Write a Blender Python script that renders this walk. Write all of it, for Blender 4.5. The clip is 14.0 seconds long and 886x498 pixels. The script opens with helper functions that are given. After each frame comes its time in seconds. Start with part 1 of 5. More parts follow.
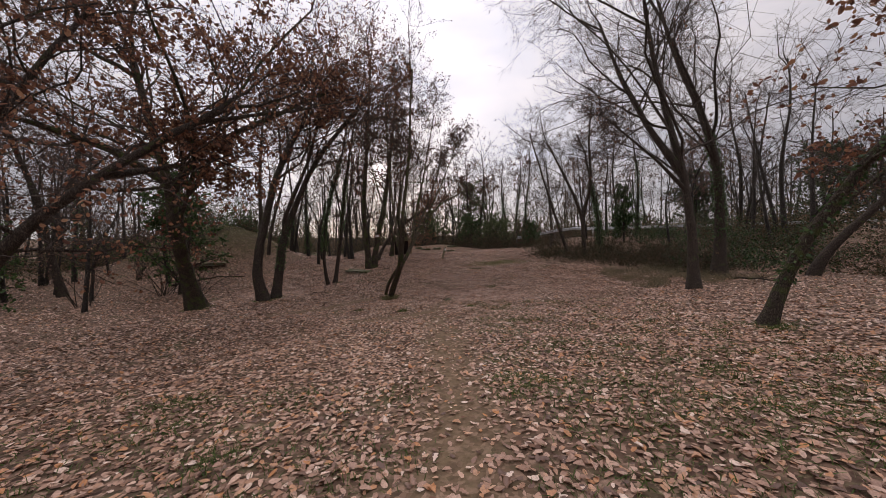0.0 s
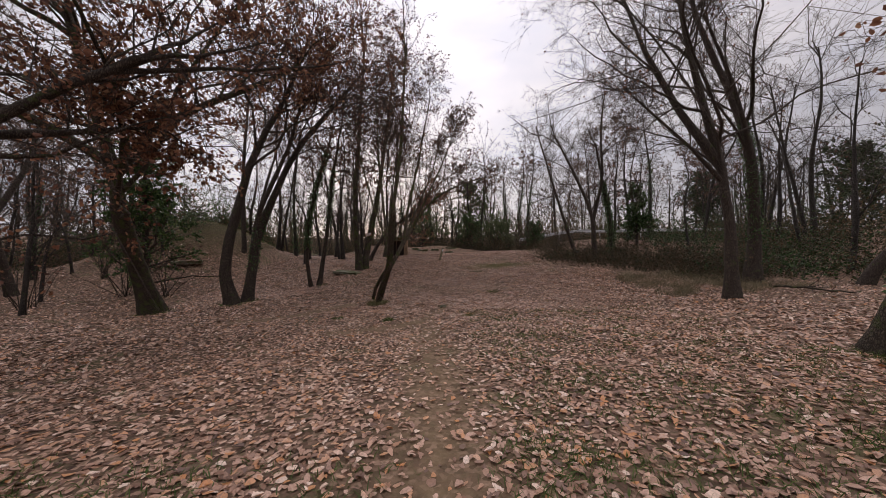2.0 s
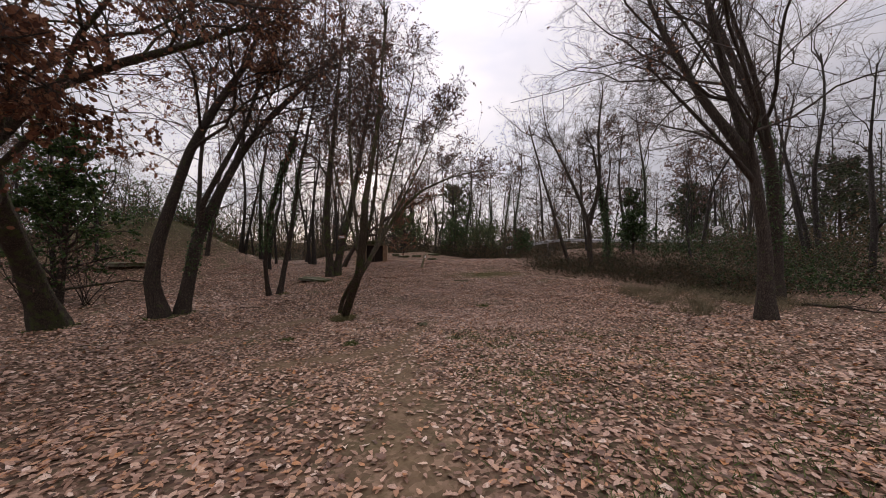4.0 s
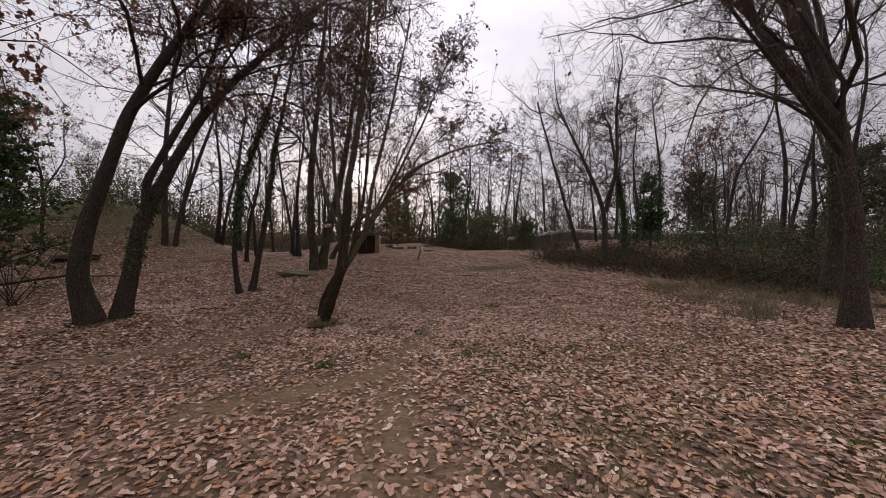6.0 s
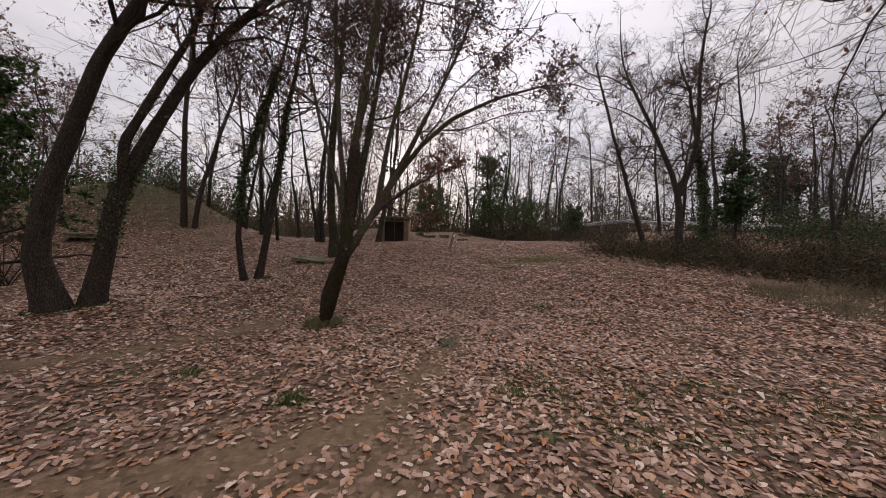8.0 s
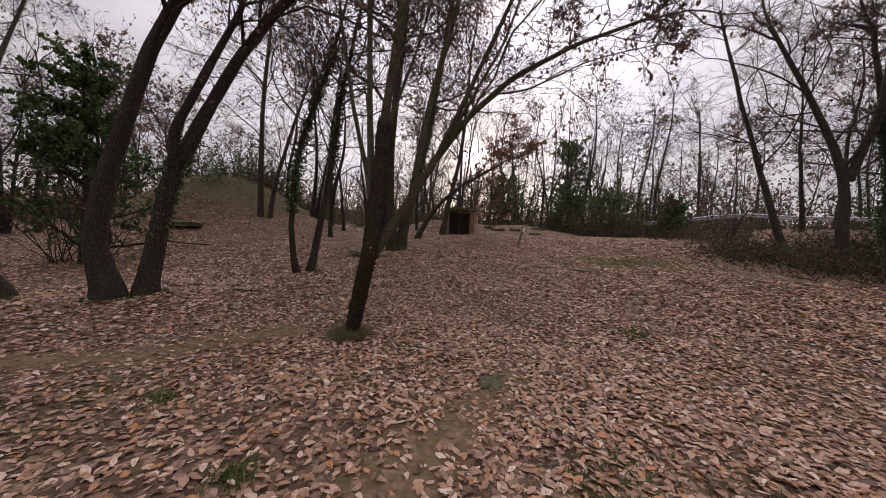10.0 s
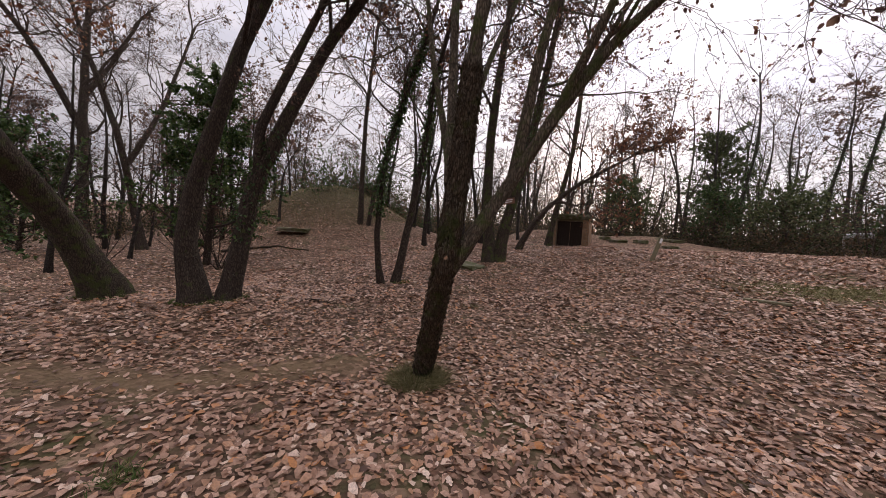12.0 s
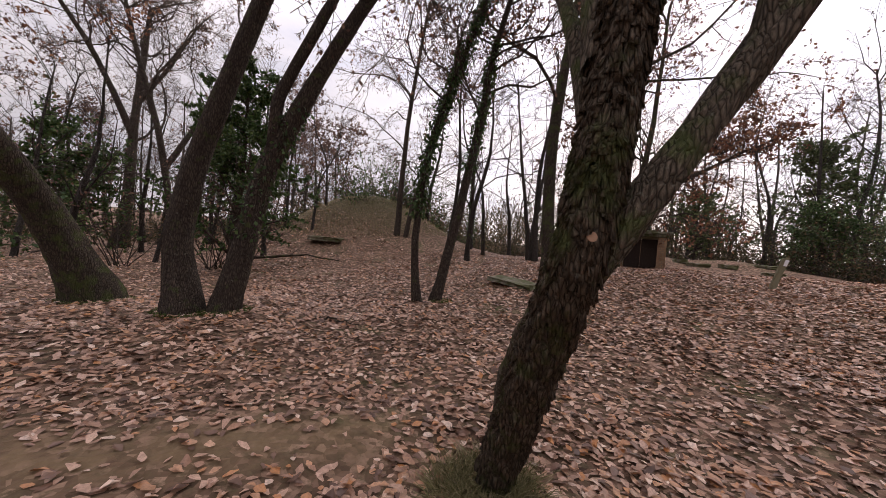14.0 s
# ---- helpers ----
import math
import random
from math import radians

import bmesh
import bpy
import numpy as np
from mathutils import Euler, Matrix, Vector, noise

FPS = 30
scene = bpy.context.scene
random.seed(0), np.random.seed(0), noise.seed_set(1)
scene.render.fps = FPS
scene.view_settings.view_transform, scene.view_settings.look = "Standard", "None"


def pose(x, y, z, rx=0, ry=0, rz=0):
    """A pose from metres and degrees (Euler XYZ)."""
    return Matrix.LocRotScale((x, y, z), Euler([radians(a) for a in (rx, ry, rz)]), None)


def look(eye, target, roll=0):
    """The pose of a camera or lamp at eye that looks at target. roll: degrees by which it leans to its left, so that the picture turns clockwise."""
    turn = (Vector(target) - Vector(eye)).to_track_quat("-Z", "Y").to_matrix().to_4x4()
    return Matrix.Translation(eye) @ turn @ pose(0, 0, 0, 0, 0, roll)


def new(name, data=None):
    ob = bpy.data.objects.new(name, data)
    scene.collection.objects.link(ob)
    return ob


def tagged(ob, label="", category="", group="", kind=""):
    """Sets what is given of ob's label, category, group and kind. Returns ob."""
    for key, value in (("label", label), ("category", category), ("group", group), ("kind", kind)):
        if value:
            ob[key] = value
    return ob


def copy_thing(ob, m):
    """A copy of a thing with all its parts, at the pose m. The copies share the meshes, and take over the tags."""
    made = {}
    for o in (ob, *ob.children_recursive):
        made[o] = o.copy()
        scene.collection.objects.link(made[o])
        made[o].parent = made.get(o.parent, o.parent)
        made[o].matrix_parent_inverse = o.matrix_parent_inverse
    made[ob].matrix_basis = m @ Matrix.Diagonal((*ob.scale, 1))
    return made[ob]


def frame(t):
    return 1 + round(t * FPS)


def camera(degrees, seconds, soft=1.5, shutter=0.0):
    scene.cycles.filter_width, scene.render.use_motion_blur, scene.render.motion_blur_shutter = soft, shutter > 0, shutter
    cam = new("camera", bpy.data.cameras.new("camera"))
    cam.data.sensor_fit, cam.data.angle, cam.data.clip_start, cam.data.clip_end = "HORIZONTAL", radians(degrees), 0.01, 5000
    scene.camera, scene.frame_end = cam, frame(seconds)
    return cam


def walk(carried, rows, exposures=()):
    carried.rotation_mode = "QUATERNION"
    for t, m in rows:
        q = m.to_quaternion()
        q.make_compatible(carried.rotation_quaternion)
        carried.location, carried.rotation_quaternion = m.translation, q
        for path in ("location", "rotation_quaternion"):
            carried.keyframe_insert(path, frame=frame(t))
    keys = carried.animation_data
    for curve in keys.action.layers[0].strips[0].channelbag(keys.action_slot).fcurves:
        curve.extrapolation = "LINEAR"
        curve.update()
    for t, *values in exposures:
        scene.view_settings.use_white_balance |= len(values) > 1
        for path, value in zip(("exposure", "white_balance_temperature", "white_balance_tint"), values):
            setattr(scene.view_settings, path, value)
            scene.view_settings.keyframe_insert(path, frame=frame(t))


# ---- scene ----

# ======== camera and walk ========
cam = camera(105.4, 14.0, soft=0.65)
# seconds, x, y, z, pitch, roll, yaw
PATH = [
    (0.0, 0.000, 0.000, 1.717, -0.53, 1.51, -0.00),
    (0.5, 0.044, 0.370, 1.675, -0.49, 1.30, 0.18),
    (1.0, 0.076, 0.790, 1.645, -0.40, 1.07, 0.01),
    (1.5, 0.088, 1.347, 1.587, -0.18, 0.89, 0.04),
    (2.0, 0.153, 1.916, 1.552, -0.04, 0.68, -0.03),
    (2.5, 0.232, 2.462, 1.555, 0.42, 0.04, -1.13),
    (3.0, 0.263, 2.984, 1.495, 1.03, -0.26, -2.12),
    (3.2, 0.277, 3.201, 1.477, 1.29, -0.40, -2.28),
    (5.3, 0.036, 5.388, 1.501, 0.28, -0.49, -3.73),
    (5.5, 0.041, 5.601, 1.485, 0.03, -0.68, -3.71),
    (6.0, 0.073, 6.137, 1.447, -0.12, -0.66, -3.83),
    (6.5, 0.053, 6.686, 1.384, -0.35, -0.73, -3.62),
    (7.0, 0.096, 7.243, 1.325, -0.86, -0.94, -2.15),
    (7.5, 0.144, 7.848, 1.283, -1.26, -1.40, -0.70),
    (8.0, 0.180, 8.413, 1.215, -1.56, -1.86, 1.99),
    (8.2, 0.209, 8.643, 1.198, -1.63, -2.04, 3.67),
    (10.3, 0.486, 10.226, 1.343, -3.72, -3.10, 16.93),
    (10.5, 0.466, 10.399, 1.323, -3.55, -3.19, 18.67),
    (11.0, 0.242, 10.828, 1.247, -3.32, -3.44, 22.72),
    (11.5, 0.034, 11.321, 1.234, -2.99, -3.60, 27.31),
    (12.0, -0.163, 11.799, 1.222, -2.63, -3.76, 31.56),
    (12.5, -0.419, 12.153, 1.175, -2.47, -4.32, 33.57),
    (13.0, -0.711, 12.583, 1.086, -2.10, -4.83, 34.83),
    (13.5, -1.056, 12.925, 0.969, -1.21, -5.02, 36.13),
    (14.0, -1.477, 13.238, 0.886, 0.41, -5.73, 37.70),
]
walk(cam, [(t, pose(x, y, z, 90 + p, r, w)) for t, x, y, z, p, r, w in PATH],
     exposures=((0.0, -0.36, 7050, 13), (8.0, -0.26, 7100, 13), (10.5, -0.14, 7150, 14), (14.0, 0.16, 7200, 16)))

# ======== sky and sun: thin bright overcast, low sun ahead ========
SUN_AZ, SUN_EL = radians(-10), radians(12)
world = bpy.data.worlds.new("overcast_sky")
scene.world = world
world.use_nodes = True
wn, wl = world.node_tree.nodes, world.node_tree.links
wn.clear()


def wnode(kind, **sets):
    n = wn.new(kind)
    for k, v in sets.items():
        n.inputs[k].default_value = v
    return n


w_out = wn.new("ShaderNodeOutputWorld")
w_bg = wnode("ShaderNodeBackground", Strength=0.1)
w_sky = wn.new("ShaderNodeTexSky")
w_sky.sky_type = "NISHITA"
w_sky.sun_disc = False
w_sky.sun_elevation, w_sky.sun_rotation = SUN_EL, SUN_AZ
w_sky.dust_density = 0.6
w_co = wn.new("ShaderNodeTexCoord")
w_map = wn.new("ShaderNodeMapping")
w_map.inputs["Scale"].default_value = (1.6, 1.6, 5.0)
w_noise = wnode("ShaderNodeTexNoise", Scale=2.2, Detail=7.0, Roughness=0.55)
w_ramp = wn.new("ShaderNodeValToRGB")
w_ramp.color_ramp.elements[0].position, w_ramp.color_ramp.elements[0].color = 0.30, (5.5, 5.7, 6.9, 1)
w_ramp.color_ramp.elements[1].position, w_ramp.color_ramp.elements[1].color = 0.68, (7.7, 7.5, 8.25, 1)
w_mix = wn.new("ShaderNodeMix")
w_mix.data_type = "RGBA"
w_mix.inputs[0].default_value = 0.88
wl.new(w_co.outputs["Generated"], w_map.inputs[0])
wl.new(w_map.outputs[0], w_noise.inputs["Vector"])
wl.new(w_noise.outputs[0], w_ramp.inputs[0])
wl.new(w_sky.outputs[0], w_mix.inputs[6])
wl.new(w_ramp.outputs[0], w_mix.inputs[7])
# an overcast sky grows brighter towards the zenith
w_sep = wn.new("ShaderNodeSeparateXYZ")
w_pow = wn.new("ShaderNodeMath")
w_pow.operation = "POWER"
w_pow.inputs[1].default_value = 2.0
w_lin = wn.new("ShaderNodeMath")
w_lin.operation = "MULTIPLY_ADD"
w_lin.inputs[1].default_value, w_lin.inputs[2].default_value = 2.6, 0.82
w_scale = wn.new("ShaderNodeVectorMath")
w_scale.operation = "SCALE"
wl.new(w_co.outputs["Generated"], w_sep.inputs[0])
wl.new(w_sep.outputs["Z"], w_pow.inputs[0])
wl.new(w_pow.outputs[0], w_lin.inputs[0])
wl.new(w_mix.outputs[2], w_scale.inputs[0])
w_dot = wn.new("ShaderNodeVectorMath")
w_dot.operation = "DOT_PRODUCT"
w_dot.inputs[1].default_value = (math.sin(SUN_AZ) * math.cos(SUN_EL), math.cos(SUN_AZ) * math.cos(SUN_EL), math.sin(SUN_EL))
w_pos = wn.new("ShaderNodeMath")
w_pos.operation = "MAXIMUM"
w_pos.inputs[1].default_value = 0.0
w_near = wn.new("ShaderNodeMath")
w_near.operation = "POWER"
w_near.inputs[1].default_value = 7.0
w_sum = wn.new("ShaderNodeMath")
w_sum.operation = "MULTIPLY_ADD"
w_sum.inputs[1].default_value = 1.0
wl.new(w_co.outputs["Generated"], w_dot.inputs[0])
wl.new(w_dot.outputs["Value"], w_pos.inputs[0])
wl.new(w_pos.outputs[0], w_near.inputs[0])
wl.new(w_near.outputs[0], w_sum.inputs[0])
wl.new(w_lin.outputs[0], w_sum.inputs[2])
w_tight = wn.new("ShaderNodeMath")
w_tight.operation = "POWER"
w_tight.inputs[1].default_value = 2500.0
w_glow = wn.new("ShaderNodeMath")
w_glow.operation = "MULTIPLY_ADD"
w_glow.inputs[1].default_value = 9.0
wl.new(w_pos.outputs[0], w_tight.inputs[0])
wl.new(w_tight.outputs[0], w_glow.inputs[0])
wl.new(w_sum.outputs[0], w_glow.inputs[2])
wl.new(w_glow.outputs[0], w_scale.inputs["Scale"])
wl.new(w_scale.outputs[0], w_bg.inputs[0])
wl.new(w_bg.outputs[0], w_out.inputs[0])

sun = new("sun", bpy.data.lights.new("sun", "SUN"))
sun.data.energy, sun.data.angle, sun.data.color = 1.3, radians(12), (1.0, 0.93, 0.84)
sun_way = Vector((math.sin(SUN_AZ) * math.cos(SUN_EL), math.cos(SUN_AZ) * math.cos(SUN_EL), math.sin(SUN_EL)))
sun.matrix_world = look(sun_way * 100, (0, 0, 0))


# ======== materials ========
class Mat:
    """A node material built in a few lines."""

    def __init__(self, name, rough=0.85):
        self.m = bpy.data.materials.new(name)
        self.m.use_nodes = True
        self.n, self.l = self.m.node_tree.nodes, self.m.node_tree.links
        self.b = self.n["Principled BSDF"]
        self.b.inputs["Roughness"].default_value = rough
        self.b.inputs["Specular IOR Level"].default_value = 0.25
        self.co = self.n.new("ShaderNodeTexCoord")

    def noise(self, scale, detail=5.0, stretch=None, rough=0.55):
        t = self.n.new("ShaderNodeTexNoise")
        t.inputs["Scale"].default_value, t.inputs["Detail"].default_value = scale, detail
        t.inputs["Roughness"].default_value = rough
        src = self.co.outputs["Object"]
        if stretch:
            mp = self.n.new("ShaderNodeMapping")
            mp.inputs["Scale"].default_value = stretch
            self.l.new(src, mp.inputs[0])
            src = mp.outputs[0]
        self.l.new(src, t.inputs["Vector"])
        return t.outputs[0]

    def cells(self, scale, feature="F1", out="Distance", stretch=None):
        t = self.n.new("ShaderNodeTexVoronoi")
        t.feature = feature
        t.inputs["Scale"].default_value = scale
        src = self.co.outputs["Object"]
        if stretch:
            mp = self.n.new("ShaderNodeMapping")
            mp.inputs["Scale"].default_value = stretch
            self.l.new(src, mp.inputs[0])
            src = mp.outputs[0]
        self.l.new(src, t.inputs["Vector"])
        return t.outputs[out]

    def ramp(self, src, stops):
        r = self.n.new("ShaderNodeValToRGB")
        el = r.color_ramp.elements
        while len(el) < len(stops):
            el.new(0.5)
        for e, (p, c) in zip(el, stops):
            e.position = p
            e.color = (*c, 1) if isinstance(c, tuple) else (c, c, c, 1)
        self.l.new(src, r.inputs[0])
        return r.outputs[0]

    def mix(self, fac, a, b, mode="MIX"):
        m = self.n.new("ShaderNodeMix")
        m.data_type, m.blend_type = "RGBA", mode
        for i, v in ((0, fac), (6, a), (7, b)):
            if isinstance(v, (int, float)):
                m.inputs[i].default_value = v
            elif isinstance(v, tuple):
                m.inputs[i].default_value = (*v, 1)
            else:
                self.l.new(v, m.inputs[i])
        return m.outputs[2]

    def attr(self, name):
        a = self.n.new("ShaderNodeAttribute")
        a.attribute_name = name
        return a.outputs["Fac"]

    def island(self):
        return self.n.new("ShaderNodeNewGeometry").outputs["Random Per Island"]

    def obrandom(self):
        return self.n.new("ShaderNodeObjectInfo").outputs["Random"]

    def color(self, src):
        self.l.new(src, self.b.inputs["Base Color"])
        return self

    def bump(self, src, strength=0.5, dist=0.02):
        b = self.n.new("ShaderNodeBump")
        b.inputs["Strength"].default_value, b.inputs["Distance"].default_value = strength, dist
        self.l.new(src, b.inputs["Height"])
        self.l.new(b.outputs[0], self.b.inputs["Normal"])
        return self

    def thin(self, amount=0.35):
        """Leaves let some light through."""
        tr = self.n.new("ShaderNodeBsdfTranslucent")
        mx = self.n.new("ShaderNodeMixShader")
        mx.inputs[0].default_value = amount
        link = self.b.inputs["Base Color"].links
        if link:
            self.l.new(link[0].from_socket, tr.inputs[0])
        out = self.n["Material Output"]
        self.l.new(self.b.outputs[0], mx.inputs[1])
        self.l.new(tr.outputs[0], mx.inputs[2])
        self.l.new(mx.outputs[0], out.inputs[0])
        return self


def bark_material(name, dark, light, moss_amount, scale=26.0):
    """Furrowed bark: upright plates with dark cracks between them, moss and lichen."""
    m = Mat(name, 0.92)
    plate = (1.5, 1.5, 0.38)
    edge = m.cells(scale, "DISTANCE_TO_EDGE", "Distance", plate)
    crack = m.ramp(edge, [(0.0, 0.0), (0.10, 0.55), (0.28, 1.0)])
    each = m.ramp(m.cells(scale, "F1", "Color", plate), [(0.15, 0.0), (0.85, 1.0)])
    ridge = m.noise(scale * 1.7, 6, (1.6, 1.6, 0.4), 0.65)
    grain = m.noise(95, 6, (1, 1, 0.3))
    tone = m.mix(m.mix(0.5, each, m.ramp(m.noise(3.1, 5), [(0.3, 0.0), (0.7, 1.0)])), dark, light)
    tone = m.mix(crack, tuple(c * 0.28 for c in dark), tone)
    tone = m.mix(m.ramp(ridge, [(0.36, 0.65), (0.52, 0.0)]), tone, tuple(c * 0.4 for c in dark))
    tone = m.mix(m.ramp(grain, [(0.3, 0.5), (0.65, 0.0)]), tone, tuple(c * 0.45 for c in dark))
    moss = m.ramp(m.noise(4.3, 7, None, 0.65), [(0.64 - 0.2 * moss_amount, 0.0), (0.76 - 0.18 * moss_amount, 0.8)])
    tone = m.mix(moss, tone, m.mix(grain, (0.04, 0.055, 0.015), (0.11, 0.14, 0.04)))
    lichen = m.ramp(m.noise(19, 4), [(0.64, 0.0), (0.71, 0.5)])
    tone = m.mix(lichen, tone, (0.23, 0.225, 0.18))
    m.color(tone)
    m.bump(m.mix(0.35, m.mix(0.5, crack, ridge), grain), 1.0, 0.045)
    return m.m


M_BARK = bark_material("oak_bark", (0.075, 0.056, 0.044), (0.155, 0.12, 0.095), 0.35)
M_BARK_MOSSY = bark_material("mossy_bark", (0.075, 0.058, 0.043), (0.16, 0.125, 0.095), 0.75)
M_BARK_FLAKY = bark_material("flaky_bark", (0.14, 0.108, 0.076), (0.25, 0.20, 0.15), 0.75, 30.0)
M_BARK_FAR = bark_material("far_bark", (0.06, 0.05, 0.043), (0.11, 0.092, 0.08), 0.3)

m = Mat("twig_bark", 0.9)
M_TWIG = m.color(m.ramp(m.island(), [(0.0, (0.045, 0.034, 0.029)), (1.0, (0.105, 0.08, 0.066))])).m


def leaf_material(name, stops, thin=0.3, rough=0.6, vein=True, gloss=0.2):
    m = Mat(name, rough)
    tone = m.ramp(m.island(), stops)
    if vein:
        tone = m.mix(m.ramp(m.noise(60, 3), [(0.35, 0.35), (0.6, 0.0)]), tone, (0.09, 0.045, 0.03))
    m.color(tone)
    m.b.inputs["Specular IOR Level"].default_value = gloss
    return m.thin(thin).m


LITTER = [(0.0, (0.10, 0.05, 0.032)), (0.15, (0.21, 0.108, 0.067)), (0.34, (0.43, 0.25, 0.168)), (0.52, (0.67, 0.437, 0.322)),
          (0.66, (0.36, 0.196, 0.126)), (0.78, (0.56, 0.31, 0.18)), (0.86, (0.56, 0.235, 0.08)), (0.93, (0.75, 0.54, 0.41)), (1.0, (0.83, 0.655, 0.535))]
M_LITTER = leaf_material("fallen_oak_leaf", LITTER, 0.12, 0.42, True, 0.6)
m = Mat("single_fallen_leaf", 0.55)
M_LITTER_SINGLE = m.color(m.ramp(m.obrandom(), LITTER)).thin(0.12).m
M_LEAF = leaf_material("withered_oak_leaf", [(0.0, (0.10, 0.045, 0.032)), (0.4, (0.20, 0.09, 0.058)), (0.75, (0.32, 0.15, 0.085)),
                                           (1.0, (0.42, 0.24, 0.14))], 0.45)
M_LEAF_DULL = leaf_material("dull_withered_leaf", [(0.0, (0.085, 0.05, 0.045)), (0.6, (0.17, 0.10, 0.08)), (1.0, (0.30, 0.19, 0.13))], 0.42)
M_IVY = leaf_material("ivy_leaf", [(0.0, (0.025, 0.05, 0.018)), (0.6, (0.05, 0.09, 0.03)), (1.0, (0.10, 0.15, 0.055))], 0.2, 0.4, False)
M_EVERGREEN = leaf_material("evergreen_leaf", [(0.0, (0.03, 0.06, 0.02)), (0.6, (0.06, 0.105, 0.035)), (1.0, (0.12, 0.165, 0.055))], 0.25, 0.45, False)
M_DULLGREEN = leaf_material("dull_evergreen_leaf", [(0.0, (0.05, 0.07, 0.03)), (0.5, (0.09, 0.12, 0.05)), (1.0, (0.16, 0.17, 0.08))], 0.3, 0.6, False)
M_TUSSOCK = leaf_material("olive_grass", [(0.0, (0.11, 0.10, 0.042)), (0.6, (0.21, 0.19, 0.09)), (1.0, (0.36, 0.31, 0.19))], 0.3, 0.6, False)
M_BRAMBLE = leaf_material("bramble_leaf", [(0.0, (0.035, 0.045, 0.022)), (0.4, (0.065, 0.07, 0.036)), (0.6, (0.12, 0.088, 0.054)), (1.0, (0.20, 0.13, 0.08))], 0.25, 0.8, False, 0.05)
M_GRASS = leaf_material("green_grass", [(0.0, (0.05, 0.085, 0.022)), (0.6, (0.085, 0.13, 0.035)), (1.0, (0.20, 0.19, 0.08))], 0.25, 0.6, False)
M_DRYGRASS = leaf_material("dry_grass", [(0.0, (0.10, 0.085, 0.05)), (0.6, (0.20, 0.165, 0.10)), (1.0, (0.30, 0.25, 0.16))], 0.25, 0.7, False)
M_PINE = leaf_material("pine_needles", [(0.0, (0.035, 0.05, 0.025)), (1.0, (0.085, 0.10, 0.05))], 0.15, 0.6, False)

# ground: soil, trodden leaf crumbs, green patches
m = Mat("forest_floor", 0.95)
soil = m.mix(m.ramp(m.noise(1.3, 6), [(0.35, 0.0), (0.65, 1.0)]), (0.068, 0.05, 0.027), (0.14, 0.104, 0.058))
soil = m.mix(m.ramp(m.noise(38, 5), [(0.35, 0.6), (0.6, 0.0)]), soil, (0.06, 0.042, 0.028))
crumb = m.ramp(m.cells(17.0, "F1", "Color"), [(0.1, (0.045, 0.026, 0.017)), (0.5, (0.14, 0.082, 0.055)), (0.9, (0.42, 0.27, 0.195))])
cover = m.ramp(m.noise(9.0, 6, None, 0.7), [(0.38, 0.0), (0.52, 1.0)])
floor_tone = m.mix(cover, soil, crumb)
green = m.ramp(m.noise(0.9, 7, None, 0.68), [(0.56, 0.0), (0.68, 0.7)])
floor_tone = m.mix(green, floor_tone, m.mix(m.noise(50, 3), (0.045, 0.062, 0.02), (0.12, 0.12, 0.05)))
tan = m.mix(m.noise(14, 6), (0.125, 0.083, 0.046), (0.24, 0.165, 0.095))
worn = m.mix(1.0, m.ramp(m.noise(6, 5), [(0.3, 0.35), (0.6, 1.0)]), m.attr("worn"), "MULTIPLY")
floor_tone = m.mix(worn, floor_tone, tan)
lawn = m.mix(m.noise(40, 4), (0.10, 0.105, 0.042), (0.22, 0.19, 0.095))
floor_tone = m.mix(m.attr("lawn"), floor_tone, lawn)
turf = m.mix(m.noise(5, 7), (0.04, 0.042, 0.02), (0.11, 0.09, 0.045))
floor_tone = m.mix(m.attr("turf"), floor_tone, turf)
m.color(floor_tone)
m.bump(m.mix(0.5, m.noise(24, 6), m.cells(17.0)), 0.8, 0.03)
M_GROUND = m.m

m = Mat("meadow", 0.95)
M_MEADOW = m.color(m.mix(m.ramp(m.noise(2.5, 6), [(0.35, 0.0), (0.65, 1.0)]), (0.13, 0.14, 0.06), (0.25, 0.235, 0.12))).m

m = Mat("mossy_stone", 0.9)
tone = m.mix(m.ramp(m.noise(7, 6), [(0.35, 0.0), (0.65, 1.0)]), (0.125, 0.118, 0.085), (0.25, 0.232, 0.175))
tone = m.mix(m.ramp(m.noise(4, 6), [(0.42, 0.0), (0.56, 0.9)]), tone, (0.085, 0.092, 0.04))
M_STONE = m.color(tone).bump(m.noise(30, 7), 0.7, 0.02).m

m = Mat("moss_covered_rock", 0.95)
M_MOSSROCK = m.color(m.mix(m.noise(12, 6), (0.055, 0.06, 0.03), (0.15, 0.14, 0.09))).bump(m.noise(40, 6), 0.6, 0.01).m

m = Mat("old_brick", 0.9)
tone = m.mix(m.ramp(m.noise(6, 5), [(0.35, 0.0), (0.65, 1.0)]), (0.25, 0.155, 0.095), (0.40, 0.275, 0.18))
M_BRICK = m.color(tone).bump(m.noise(40, 6), 0.6, 0.01).m

m = Mat("old_mortar", 0.95)
M_MORTAR = m.color(m.mix(m.noise(12, 5), (0.2, 0.165, 0.125), (0.3, 0.25, 0.19))).m

m = Mat("dark_door_wood", 0.75)
tone = m.mix(m.noise(9, 6, (9, 9, 0.6)), (0.018, 0.013, 0.011), (0.06, 0.042, 0.034))
M_DOOR = m.color(tone).bump(m.noise(40, 5, (4, 4, 0.4)), 0.5, 0.006).m

